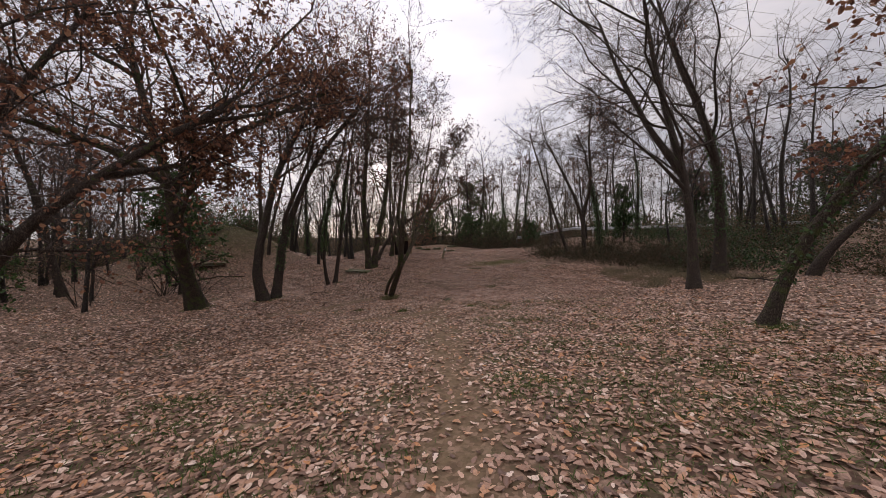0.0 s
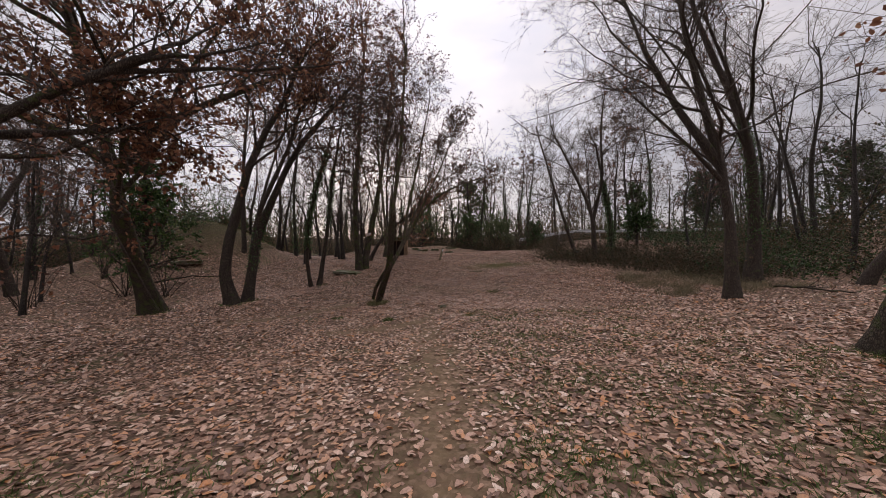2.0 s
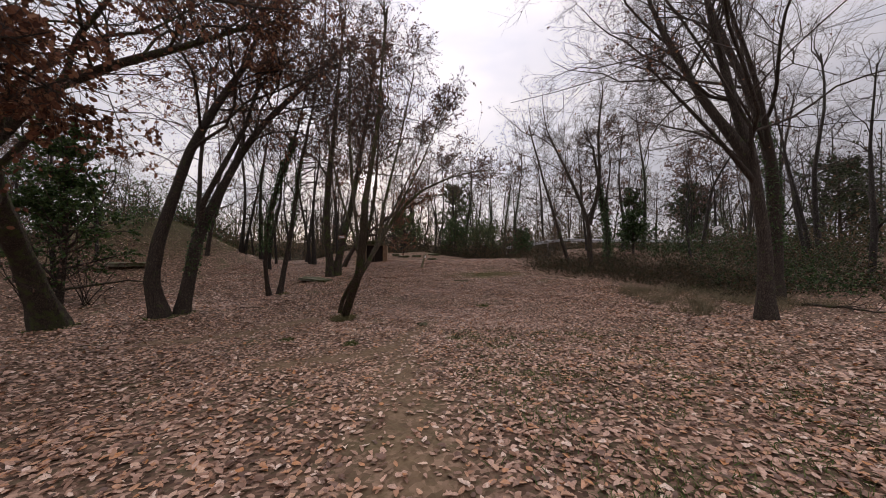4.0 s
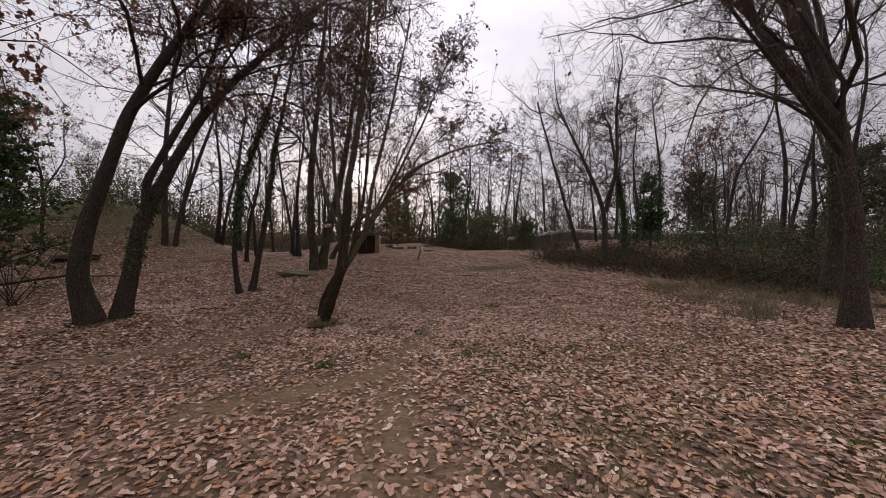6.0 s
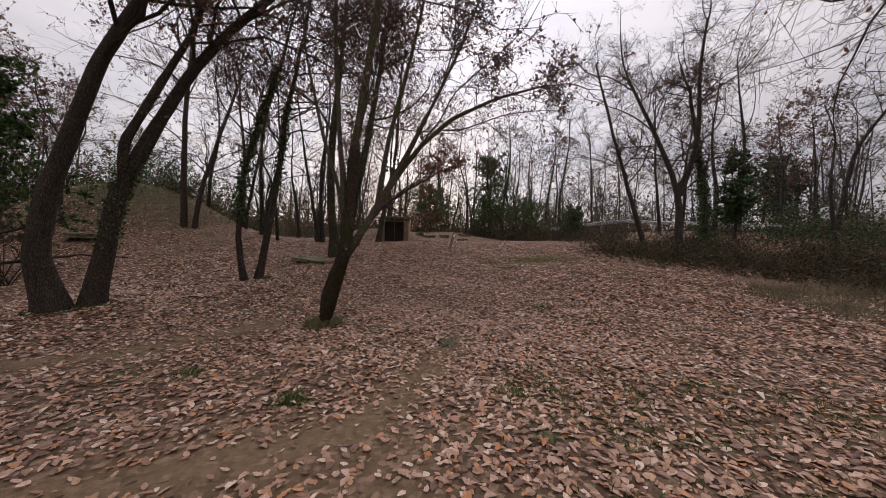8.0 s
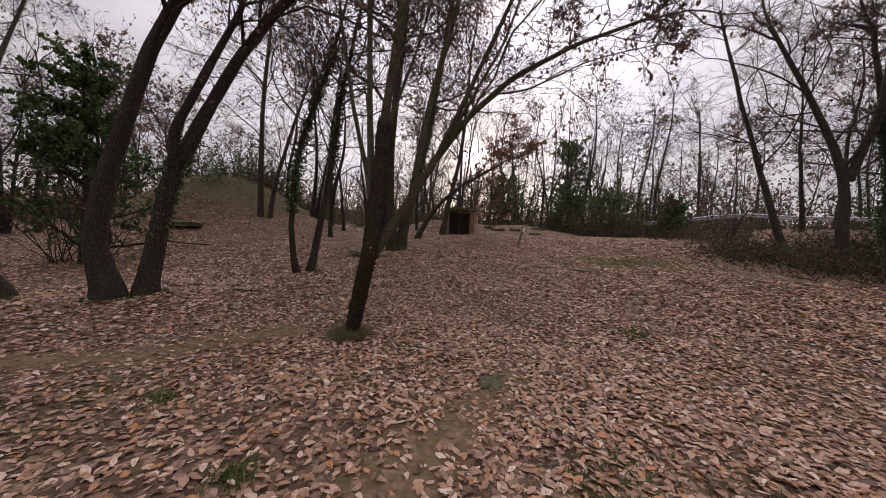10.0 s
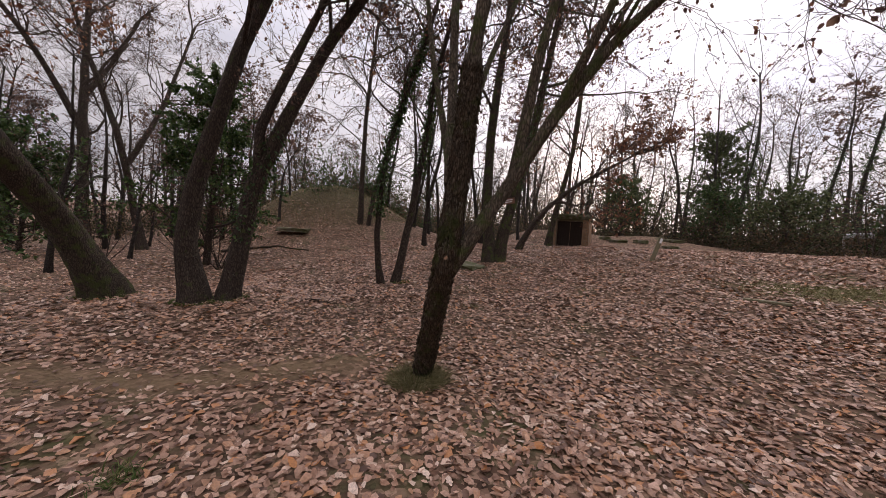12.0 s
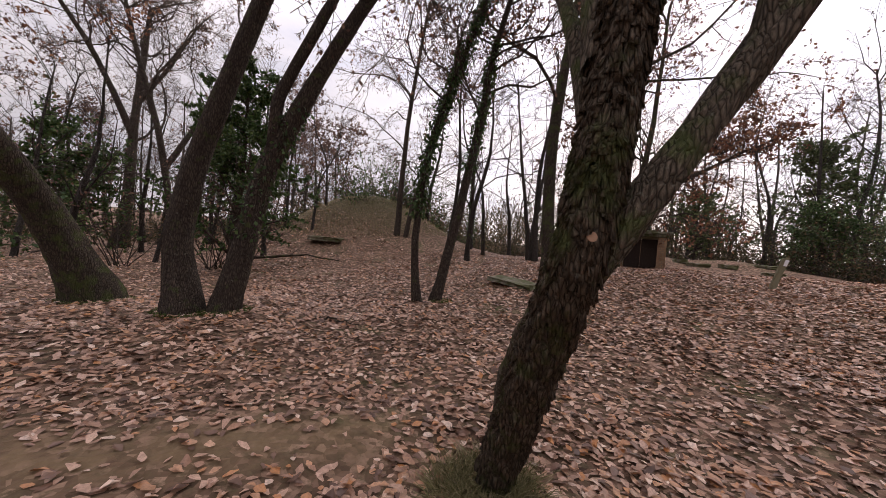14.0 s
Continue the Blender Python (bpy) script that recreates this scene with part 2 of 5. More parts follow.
m = Mat("weathered_wood", 0.85)
tone = m.mix(m.noise(10, 6, (6, 6, 0.7)), (0.11, 0.105, 0.06), (0.27, 0.24, 0.16))
M_WOOD = m.color(tone).bump(m.noise(45, 5, (4, 4, 0.4)), 0.6, 0.006).m

m = Mat("red_brown_plate", 0.7)
M_PLATE = m.color(m.mix(m.noise(10, 5), (0.14, 0.07, 0.045), (0.22, 0.12, 0.08))).m
m = Mat("cut_wood", 0.8)
M_CUT = m.color(m.mix(m.noise(25, 4), (0.22, 0.12, 0.075), (0.36, 0.22, 0.14))).m

m = Mat("galvanised_steel", 0.45)
m.b.inputs["Metallic"].default_value = 0.7
M_STEEL = m.color(m.mix(m.noise(5, 5), (0.36, 0.37, 0.38), (0.55, 0.56, 0.57))).m
m = Mat("sign_white", 0.45)
M_WHITE = m.color(m.mix(m.noise(9, 5), (0.72, 0.73, 0.74), (0.82, 0.82, 0.82))).m
m = Mat("sign_grey", 0.5)
M_GREY = m.color(m.mix(m.noise(9, 5), (0.13, 0.13, 0.14), (0.2, 0.2, 0.21))).m
m = Mat("concrete", 0.9)
M_CONCRETE = m.color(m.mix(m.noise(8, 6), (0.30, 0.29, 0.27), (0.46, 0.45, 0.42))).bump(m.noise(60, 5), 0.4, 0.006).m
m = Mat("asphalt", 0.9)
M_ASPHALT = m.color(m.mix(m.noise(30, 6), (0.038, 0.038, 0.04), (0.075, 0.075, 0.077))).m


# ======== terrain ========
def ease(a):
    a = np.clip(a, 0, 1)
    return a * a * (3 - 2 * a)


def ground_z(x, y):
    """Height of the ground: a shallow dip across the clearing, mounds, a worn trail edge."""
    x, y = np.asarray(x, float), np.asarray(y, float)
    xc = np.clip(x, -14, 14)
    z = 0.02 - 0.56 * ease((y + 4) / 17) + 1.65 * ease((y - 14) / 16) + 0.027 * xc + 0.001 * xc * xc
    far = np.hypot(x, y - 20)
    # old burial mound among the trees
    d = np.hypot((x + 18.2) / 5.2, (y - 26.6) / 4.4)
    z = z + 3.0 * np.exp(-d ** 2.6)
    # low spoil mound past the post
    d = np.hypot((x + 0.6) / 3.2, (y - 36.0) / 2.6)
    z = z + 0.75 * np.exp(-d ** 2)
    # earth over the tomb behind its door
    d = np.hypot((x + 5.6) / 3.0, (y - 33.6) / 2.6)
    z = z + 0.9 * np.exp(-d ** 2.4)
    # terrace edge at the trail's side
    z = z - 0.2 * ease((-x - 3.6 - 0.35 * (8.4 - y)) / 0.4) * ease((11 - y) / 3) * ease((x + 16) / 4)
    # root swell under the twin oak
    z = z + 0.2 * np.exp(-(np.hypot(x + 8.0, y - 15.3) / 1.7) ** 2)
    # bank under the brambles and the road
    z = z + 0.55 * ease((x - 9.5 - 0.15 * (20 - y)) / 6) * ease((y - 14) / 8)
    # hills far off
    z = z + 16 * ease((far - 75) / 160) * (0.6 + 0.4 * np.sin(x * 0.011 + 1.3) * np.cos(y * 0.009))
    z = z + 0.035 * np.sin(1.7 * x + 0.6 * y) * np.sin(1.3 * y - 0.5 * x) + 0.02 * np.sin(4.1 * x + 1.0) * np.sin(3.7 * y)
    return z


def gz(x, y):
    return float(ground_z(x, y))


def mesh_from(name, verts, faces, material, smooth=False):
    """A mesh from arrays; faces: (n, 3) or (n, 4), or a list of such arrays."""
    me = bpy.data.meshes.new(name)
    groups = [f for f in (faces if isinstance(faces, list) else [faces]) if len(f)]
    loops = np.concatenate([f.ravel() for f in groups]).astype(np.int32)
    sizes = np.concatenate([np.full(len(f), f.shape[1]) for f in groups]).astype(np.int32)
    starts = np.concatenate([[0], np.cumsum(sizes)[:-1]]).astype(np.int32)
    me.vertices.add(len(verts))
    me.vertices.foreach_set("co", np.ascontiguousarray(verts, dtype=np.float32).ravel())
    me.loops.add(len(loops))
    me.loops.foreach_set("vertex_index", loops)
    me.polygons.add(len(sizes))
    me.polygons.foreach_set("loop_start", starts)
    me.polygons.foreach_set("loop_total", sizes)
    if smooth:
        me.polygons.foreach_set("use_smooth", np.ones(len(sizes), dtype=bool))
    me.materials.append(material)
    me.update(calc_edges=True)
    return me


def part(name, bm, material, parent=None, label="", smooth=False):
    """Links a bmesh as one mesh object under its thing."""
    me = bpy.data.meshes.new(name)
    bm.to_mesh(me)
    bm.free()
    me.materials.append(material)
    if smooth:
        me.polygons.foreach_set("use_smooth", np.ones(len(me.polygons), dtype=bool))
    ob = new(name, me)
    ob.parent = parent
    return tagged(ob, label)


def array_part(name, verts, faces, material, parent=None, label="", smooth=False):
    ob = new(name, mesh_from(name, verts, faces, material, smooth))
    ob.parent = parent
    return tagged(ob, label)


def box_bm(sx, sy, sz, bevel=0.01, at=(0, 0, 0), turn=None, rough=0.0, seed=0):
    """A block with rounded, slightly uneven edges, its base centre at the given place."""
    bm = bmesh.new()
    bmesh.ops.create_cube(bm, size=1)
    bmesh.ops.scale(bm, vec=(sx, sy, sz), verts=bm.verts)
    if rough:
        bmesh.ops.subdivide_edges(bm, edges=bm.edges, cuts=3, use_grid_fill=True)
        r = random.Random(seed)
        for v in bm.verts:
            v.co += Vector((r.uniform(-1, 1), r.uniform(-1, 1), r.uniform(-1, 1))) * rough
    elif bevel:
        bmesh.ops.bevel(bm, geom=list(bm.edges), offset=bevel, segments=2, affect="EDGES")
    bmesh.ops.translate(bm, vec=(0, 0, sz / 2), verts=bm.verts)
    if turn:
        bmesh.ops.transform(bm, matrix=turn, verts=bm.verts)
    bmesh.ops.translate(bm, vec=at, verts=bm.verts)
    return bm


def empty(name, x, y, z, label, category, group="", rz=0.0):
    ob = new(name)
    ob.empty_display_size = 0.2
    ob.matrix_world = pose(x, y, z, 0, 0, rz)
    return tagged(ob, label, category, group)


def trail(x, y):
    """1 on bare trodden soil, 0 off it."""
    cx = -0.15 + 0.25 * np.sin(y * 0.35)
    t = 0.85 * np.exp(-((x - cx) / 0.55) ** 2) * ease((13 - y) / 3)
    for ax, ay, bx, by, w in ((-6.4, 12.4, -4.6, 13.4, 0.38), (-4.6, 13.4, -3.5, 15.0, 0.34), (-2.6, 10.4, -0.6, 11.4, 0.42), (-0.6, 11.4, 0.3, 14.5, 0.3)):
        dx, dy = bx - ax, by - ay
        u = np.clip(((x - ax) * dx + (y - ay) * dy) / (dx * dx + dy * dy), 0, 1)
        t = np.maximum(t, np.exp(-(np.hypot(x - ax - u * dx, y - ay - u * dy) / w) ** 2))
    return t


def lawn_at(x, y):
    return np.exp(-((x - 3.7) / 1.7) ** 2 - ((y - 22.6) / 0.65) ** 2)


# ---- the ground sheet ----
def steps(lo, a, b, hi, fine, coarse):
    left = a - np.cumsum(np.geomspace(fine, coarse, 30))
    right = b + np.cumsum(np.geomspace(fine, coarse, 30))
    return np.concatenate([[lo], left[left > lo + 5][::-1], np.arange(a, b, fine), right[right < hi - 5], [hi]])


gx = steps(-600, -24, 20, 600, 0.33, 60)
gy = steps(-600, -4, 40, 600, 0.33, 60)
GX, GY = np.meshgrid(gx, gy)
GZ = ground_z(GX, GY)
idx = np.arange(GX.size).reshape(GX.shape)
quads = np.stack([idx[:-1, :-1], idx[:-1, 1:], idx[1:, 1:], idx[1:, :-1]], -1).reshape(-1, 4)
ground = array_part("ground", np.stack([GX, GY, GZ], -1).reshape(-1, 3), quads, M_GROUND, None,
                    "brown forest floor strewn with oak leaves and patches of grass", True)
tagged(ground, category="ground", kind="structure")
for key, values in (("worn", trail(GX, GY)), ("lawn", np.clip(1.3 * lawn_at(GX, GY), 0, 1)),
                    ("turf", 0.9 * np.exp(-np.hypot((GX + 18.2) / 5.0, (GY - 26.6) / 4.3) ** 4))):
    ground.data.attributes.new(key, "FLOAT", "POINT").data.foreach_set("value", values.ravel().astype(np.float32))


# ======== trees ========
def unit(v):
    return v / np.maximum(np.linalg.norm(v, axis=-1, keepdims=True), 1e-9)


def tubes(P, R, sides):
    """Tapered tubes along B paths of n points: vertices and quads."""
    B, n, _ = P.shape
    T = np.empty_like(P)
    T[:, 1:-1] = P[:, 2:] - P[:, :-2]
    T[:, 0], T[:, -1] = P[:, 1] - P[:, 0], P[:, -1] - P[:, -2]
    T = unit(T)
    mean = unit(P[:, -1] - P[:, 0])
    ref = np.where(np.abs(mean[:, 2:3]) < 0.8, np.array([[0, 0, 1.0]]), np.array([[1.0, 0.2, 0]]))
    U = unit(np.cross(T, ref[:, None, :]))
    V = np.cross(T, U)
    a = np.arange(sides) * (2 * np.pi / sides)
    ring = U[:, :, None] * np.cos(a)[None, None, :, None] + V[:, :, None] * np.sin(a)[None, None, :, None]
    verts = (P[:, :, None] + ring * R[:, :, None, None]).reshape(-1, 3)
    i = np.arange(B * n * sides).reshape(B, n, sides)
    j = np.roll(i, -1, axis=2)
    quads = np.stack([i[:, :-1], j[:, :-1], j[:, 1:], i[:, 1:]], -1).reshape(-1, 4)
    return verts, quads


def stem_path(points, n, rng, wobble=0.03):
    """A smooth path of n points through a few given ones."""
    p = np.array(points, float)
    s = np.concatenate([[0], np.cumsum(np.linalg.norm(np.diff(p, axis=0), axis=1))])
    q = np.linspace(0, s[-1], n)
    out = np.stack([np.interp(q, s, p[:, k]) for k in range(3)], -1)
    for _ in range(3):
        out[1:-1] = 0.25 * out[:-2] + 0.5 * out[1:-1] + 0.25 * out[2:]
    out[1:-1] += rng.normal(0, wobble, (n - 2, 3))
    return out


def sprout(rng, P, R, per, u0, ang, length, rk, seg, wig, up=0.0, rmin=0.003, taper=0.25, u1=1.0, low=-1.0):
    """Branches from parent paths: paths and radii."""
    B, n, _ = P.shape
    i0 = np.repeat(np.arange(B), per)
    u = u0 + (u1 - u0) * rng.random(len(i0)) ** 0.85
    f = u * (n - 1)
    k = np.minimum(f.astype(int), n - 2)
    w = (f - k)[:, None]
    pos = P[i0, k] * (1 - w) + P[i0, k + 1] * w
    tan = unit(P[i0, k + 1] - P[i0, k])
    r = R[i0, k] * (1 - w[:, 0]) + R[i0, k + 1] * w[:, 0]
    side = unit(np.cross(tan, rng.normal(size=tan.shape)))
    a = np.radians(ang[0] + (ang[1] - ang[0]) * rng.random(len(i0)))[:, None]
    d = tan * np.cos(a) + side * np.sin(a)
    d[:, 2] += up
    d[:, 2] = np.maximum(d[:, 2], low)
    d = unit(d)
    plen = np.linalg.norm(np.diff(P, axis=1), axis=2).sum(1)[i0]
    L = (length * plen if length < 1 else np.full(len(i0), length)) * (1.2 - 0.75 * (u - u0) / max(u1 - u0, 1e-6)) * rng.uniform(0.55, 1.3, len(i0))
    pts = [pos]
    for _ in range(seg):
        d = d + rng.normal(0, wig, d.shape)
        d[:, 2] += up * 0.35
        d = unit(d)
        pos = pos + d * (L / seg)[:, None]
        pts.append(pos)
    r0 = np.clip(r * rk * rng.uniform(0.7, 1.1, len(i0)), rmin, None)
    rad = r0[:, None] * np.linspace(1, taper, seg + 1)[None]
    return np.stack(pts, 1), np.maximum(rad, rmin * 0.7)


LEAF_SHAPE = np.array([(0, 0, 0), (0.3, 0.27, 0.06), (0.3, -0.27, 0.06), (0.72, 0.3, 0.05), (0.72, -0.3, 0.05), (1, 0, -0.06)])
LEAF_FACES = np.array([(0, 5, 3, 1), (0, 2, 4, 5)])
LEAFLET = np.array([(0, 0, 0), (0.5, 0.34, 0.06), (1, 0, -0.05), (0.5, -0.34, 0.06)])
LEAFLET_FACES = np.array([(0, 3, 2, 1)])


def blades(rng, pos, size, along, spread, shape=LEAF_SHAPE, faces=LEAF_FACES):
    """Leaves at places, pointing roughly along a direction."""
    n = len(pos)
    a = unit(along + rng.normal(0, spread, (n, 3)))
    s = unit(np.cross(a, rng.normal(size=(n, 3))))
    t = np.cross(a, s)
    S = (size * rng.uniform(0.65, 1.25, n))[:, None, None]
    v = shape[None, :, 0, None] * a[:, None] + shape[None, :, 1, None] * s[:, None] + shape[None, :, 2, None] * t[:, None]
    verts = (pos[:, None] + v * S).reshape(-1, 3)
    return verts, (faces[None] + (np.arange(n) * len(shape))[:, None, None]).reshape(-1, faces.shape[1])


def leaf_cloud(rng, P, count, size, u0=0.3, droop=-0.5, spread=0.7, small=False):
    B, n, _ = P.shape
    i = rng.integers(0, B, count)
    f = (u0 + (1 - u0) * rng.random(count)) * (n - 1)
    k = np.minimum(f.astype(int), n - 2)
    w = (f - k)[:, None]
    pos = P[i, k] * (1 - w) + P[i, k + 1] * w
    along = unit(P[i, k + 1] - P[i, k]) * 0.6 + np.array([0, 0, droop])
    if small:
        return blades(rng, pos, size, along, spread, LEAFLET, LEAFLET_FACES)
    return blades(rng, pos, size, along, spread)


def ivy_on(rng, path, rad, u0, u1, count, reach, size=0.075):
    """Ivy leaves that wrap a stem."""
    n = len(path)
    f = (u0 + (u1 - u0) * rng.random(count)) * (n - 1)
    k = np.minimum(f.astype(int), n - 2)
    w = (f - k)[:, None]
    c = path[k] * (1 - w) + path[k + 1] * w
    r = rad[k] * (1 - w[:, 0]) + rad[k + 1] * w[:, 0]
    out = unit(np.cross(unit(path[k + 1] - path[k]), rng.normal(size=(count, 3))))
    lump = 0.5 + 0.5 * np.sin(f * 1.7 + 3 * np.arctan2(out[:, 1], out[:, 0]))
    pos = c + out * (r + reach * rng.random(count) ** 1.6 * (0.35 + lump))[:, None]
    return blades(rng, pos, size * 1.15, out * 0.5 + np.array([0, 0, -0.7]), 0.5, LEAFLET, LEAFLET_FACES)


def join(pieces):
    vs, fs, at = [], [], 0
    for v, f in pieces:
        vs.append(v)
        fs.append(f + at)
        at += len(v)
    return np.concatenate(vs), np.concatenate(fs)


def tree(name, base, stems, label, seed, bark=None, limb=(7, 0.42), twig=(8, 8, 3), leaf=(0, 0.1), ivy=(), leafmat=None, group="",
         sides=10, first=0.35, up=0.10, flare=1.5, far=False, relief=0.0, bare_stems=()):
    """A tree from the axes of its stems (points, base radius, top radius), with grown limbs, twigs and leaves."""
    rng = np.random.default_rng(seed)
    bark = bark or M_BARK
    x, y, z = base
    root = empty(name, x, y, z, label, "tree", group)
    o = np.array([x, y, z])
    axes = []
    for i, (pts, r0, r1) in enumerate(stems):
        n = max(8, int((9 if relief else 3) * len(pts)))
        p = stem_path([np.array(q) - o for q in pts], n, rng, 0.0 if relief else 0.012)
        u = np.linspace(0, 1, n)
        r = r0 + (r1 - r0) * u ** 0.8
        if p[0, 2] < 0.3:
            h = p[:, 2] - p[0, 2]
            r = r * (1 + (flare - 1) * np.exp(-h / (2.2 * r0)))
            p[0, 2] -= 0.15
        knots = np.interp(u, np.linspace(0, 1, 9), rng.normal(0, 0.06, 9))
        r = r * (1 + knots)
        k = sides if i < 2 or not relief else max(10, sides // 2)
        v, f = tubes(p[None], r[None], k)
        if relief:
            # furrowed bark: lumps, and ridges that run up the stem
            c = np.repeat(p, k, axis=0)
            out = v - c
            a = np.tile(np.arange(k) * 2 * np.pi / k, n)
            h = np.repeat(u * 12, k)
            lump = 0.5 * np.sin(3 * a + 1.3 * h + seed) + 0.35 * np.sin(5 * a - 2.1 * h) + 0.4 * np.sin(2 * a + 4.3 * h)
            furrow = np.sin(11 * a + 1.7 * np.sin(2.3 * h)) + rng.normal(0, 0.55, len(a))
            v = c + out * (1 + relief * (0.5 * lump + 0.32 * furrow))[:, None]
        array_part("trunk" if i == 0 else "stem", v, f, bark, root, smooth=True)
        axes.append((p, r))
    allL, allR = [], []
    for i, (p, r) in enumerate(axes):
        if i in bare_stems:
            continue
        seg = 6 if far else 9
        allL.append(sprout(rng, p[None], r[None], limb[0], first, (35, 75), limb[1] * 1.15, 0.4, seg, 0.23, up * 0.6, 0.008, 0.2, low=-0.05))
        # the stem's own tip splits
        allL.append(sprout(rng, p[None], r[None], 3, 0.9, (15, 55), limb[1], 0.8, seg, 0.15, up * 0.6, 0.008, 0.2, low=0.0))
    L1, R1 = np.concatenate([a for a, _ in allL]), np.concatenate([b for _, b in allL])
    for i in range(len(L1)):
        array_part("limb", *tubes(L1[i:i + 1], R1[i:i + 1], 4 if far else 6), bark, root, smooth=True)
    thick = 1.4 if far else 1.0
    L2, R2 = sprout(rng, L1, R1, twig[0] + (4 if far else 3), 0.08, (28, 66), 0.48, 0.5, 3 if far else 5, 0.3, up * 0.4, 0.006 * thick, 0.3)
    pieces = [tubes(L2, R2, 3)]
    L3, R3 = sprout(rng, L2, R2, twig[1], 0.08, (28, 66), 0.52, 0.55, 2, 0.24, up * 0.3, 0.0042 * thick, 0.5)
    pieces.append(tubes(L3, R3, 3))
    ends = L3
    if twig[2]:
        L4, R4 = sprout(rng, L3, R3, twig[2], 0.15, (25, 58), 0.6, 0.75, 1, 0.2, 0.02, 0.0034 * thick, 0.6)
        pieces.append(tubes(L4, R4, 3))
        ends = L4
    tagged(array_part("twigwork", *join(pieces), M_TWIG, root), kind="stuff")
    if leaf[0]:
        v, f = leaf_cloud(rng, ends, leaf[0], leaf[1], 0.0, small=far)
        tagged(array_part("leaves", v, f, leafmat or M_LEAF, root, "withered brown oak leaves"), kind="stuff")
    pieces = [ivy_on(rng, *axes[k], u0, u1, count, reach) for k, u0, u1, count, reach in ivy]
    if pieces:
        tagged(array_part("ivy", *join(pieces), M_IVY, root, "dark green climbing ivy"), kind="stuff")
    return root


def T3(*flat):
    return [tuple(flat[i:i + 3]) for i in range(0, len(flat), 3)]


# flaky forked tree beside the trail
near = tree("forked_tree", (-2.44, 15.22, gz(-2.44, 15.22)),
            [(T3(-2.44, 15.24, -0.62, -2.22, 15, 0.02, -2.04, 14.82, 0.5, -1.87, 14.65, 0.94, -1.82, 14.68, 1.5, -1.77, 14.7, 2.2, -1.74, 14.72, 3, -1.56, 14.72, 4.2, -1.36, 14.76, 5.8, -1.26, 14.96, 8.2, -1.16, 15.06, 9.6), 0.1, 0.034),
             (T3(-1.95, 14.74, 0.72, -1.72, 14.76, 1.1, -1.41, 14.94, 1.68, -1.04, 15.11, 2.4, -0.56, 15.26, 3.1, 0.04, 15.41, 3.7, 0.94, 15.46, 4.15, 1.94, 15.36, 4.4), 0.08, 0.02),
             (T3(-2.8, 16, -0.6, -2.58, 15.59, 0, -2.25, 15.12, 0.5, -1.89, 14.71, 0.9), 0.07, 0.06),
             (T3(-1.88, 14.66, 1.7, -2.11, 14.96, 3, -2.36, 15.26, 5.2, -2.46, 15.56, 8.4), 0.06, 0.022),
             (T3(-1.36, 14.98, 1.8, -1.21, 15.06, 3, -0.76, 15.16, 5, -0.26, 15.26, 7.6), 0.055, 0.02),
             (T3(-1.86, 14.66, 1.3, -2.06, 14.91, 2, -2.61, 15.26, 3.4, -3.16, 15.66, 5.2, -3.46, 15.96, 7.4), 0.045, 0.015),
             (T3(-1.66, 14.81, 1.25, -1.36, 15.26, 2, -0.86, 15.96, 3.3, -0.26, 16.66, 4.9, 0.14, 17.16, 6.6), 0.045, 0.015),
             (T3(-1.04, 15.11, 2.4, -0.51, 14.96, 3.4, 0.14, 14.76, 4.7, 0.74, 14.56, 6.2), 0.04, 0.014),
             (T3(-1.81, 14.71, 2, -1.96, 15.46, 3.2, -1.86, 16.46, 5, -1.76, 17.26, 7), 0.04, 0.014)],
            "forked oak with flaking mossy bark and few leaves", 11, M_BARK_FLAKY, (9, 0.36), (7, 6, 2), (11000, 0.058), leafmat=M_LEAF_DULL, sides=36, first=0.42,
            relief=0.2, bare_stems=(2,), flare=1.0)
# loose plates of bark, curling off the stem
def bark_flakes(root, points, radii, count, seed):
    rng = np.random.default_rng(seed)
    o = np.array(root.matrix_world.translation)
    p = stem_path([np.array(q) - o for q in points], 60, rng, 0.0)
    f = rng.uniform(2, 57, count)
    k = f.astype(int)
    c = p[k] + (p[k + 1] - p[k]) * (f - k)[:, None]
    t = unit(p[k + 1] - p[k])
    out = unit(np.cross(t, rng.normal(size=(count, 3))))
    side = np.cross(t, out)
    r = np.interp(f / 59, np.linspace(0, 1, len(radii)), radii)
    h, w, lift = rng.uniform(0.03, 0.1, count), rng.uniform(0.01, 0.026, count), rng.uniform(0.012, 0.04, count)
    V = []
    for a, b, d in ((-1, -1, 0.2), (-1, 1, 0.2), (0, 1, 0.35), (0, -1, 0.35), (1, 1, 1), (1, -1, 1)):
        V.append(c + out * (r * 0.99 + lift * d)[:, None] + side * (b * w * (1 - 0.3 * (a > 0)))[:, None] - t * (a * h)[:, None])
    outer = np.stack(V, 1)
    inner = outer - out[:, None] * 0.009
    v = np.concatenate([outer, inner], 1).reshape(-1, 3)
    q = np.array([(0, 1, 2, 3), (3, 2, 4, 5), (6, 9, 8, 7), (9, 11, 10, 8), (5, 4, 10, 11), (1, 7, 8, 2), (2, 8, 10, 4), (0, 3, 9, 6), (3, 5, 11, 9)])
    return tagged(array_part("bark_plating", v, (q[None] + (np.arange(count) * 12)[:, None, None]).reshape(-1, 4), M_BARK_FLAKY, root, "loose curling plates of bark"), kind="stuff")


bark_flakes(near, T3(-2.42, 15.19, -0.5, -2.22, 15, 0.02, -2.04, 14.82, 0.5, -1.87, 14.65, 0.94, -1.82, 14.68, 1.5, -1.77, 14.7, 2.2, -1.74, 14.72, 3), (0.1, 0.098, 0.096, 0.093, 0.09, 0.086, 0.082), 2600, 92)
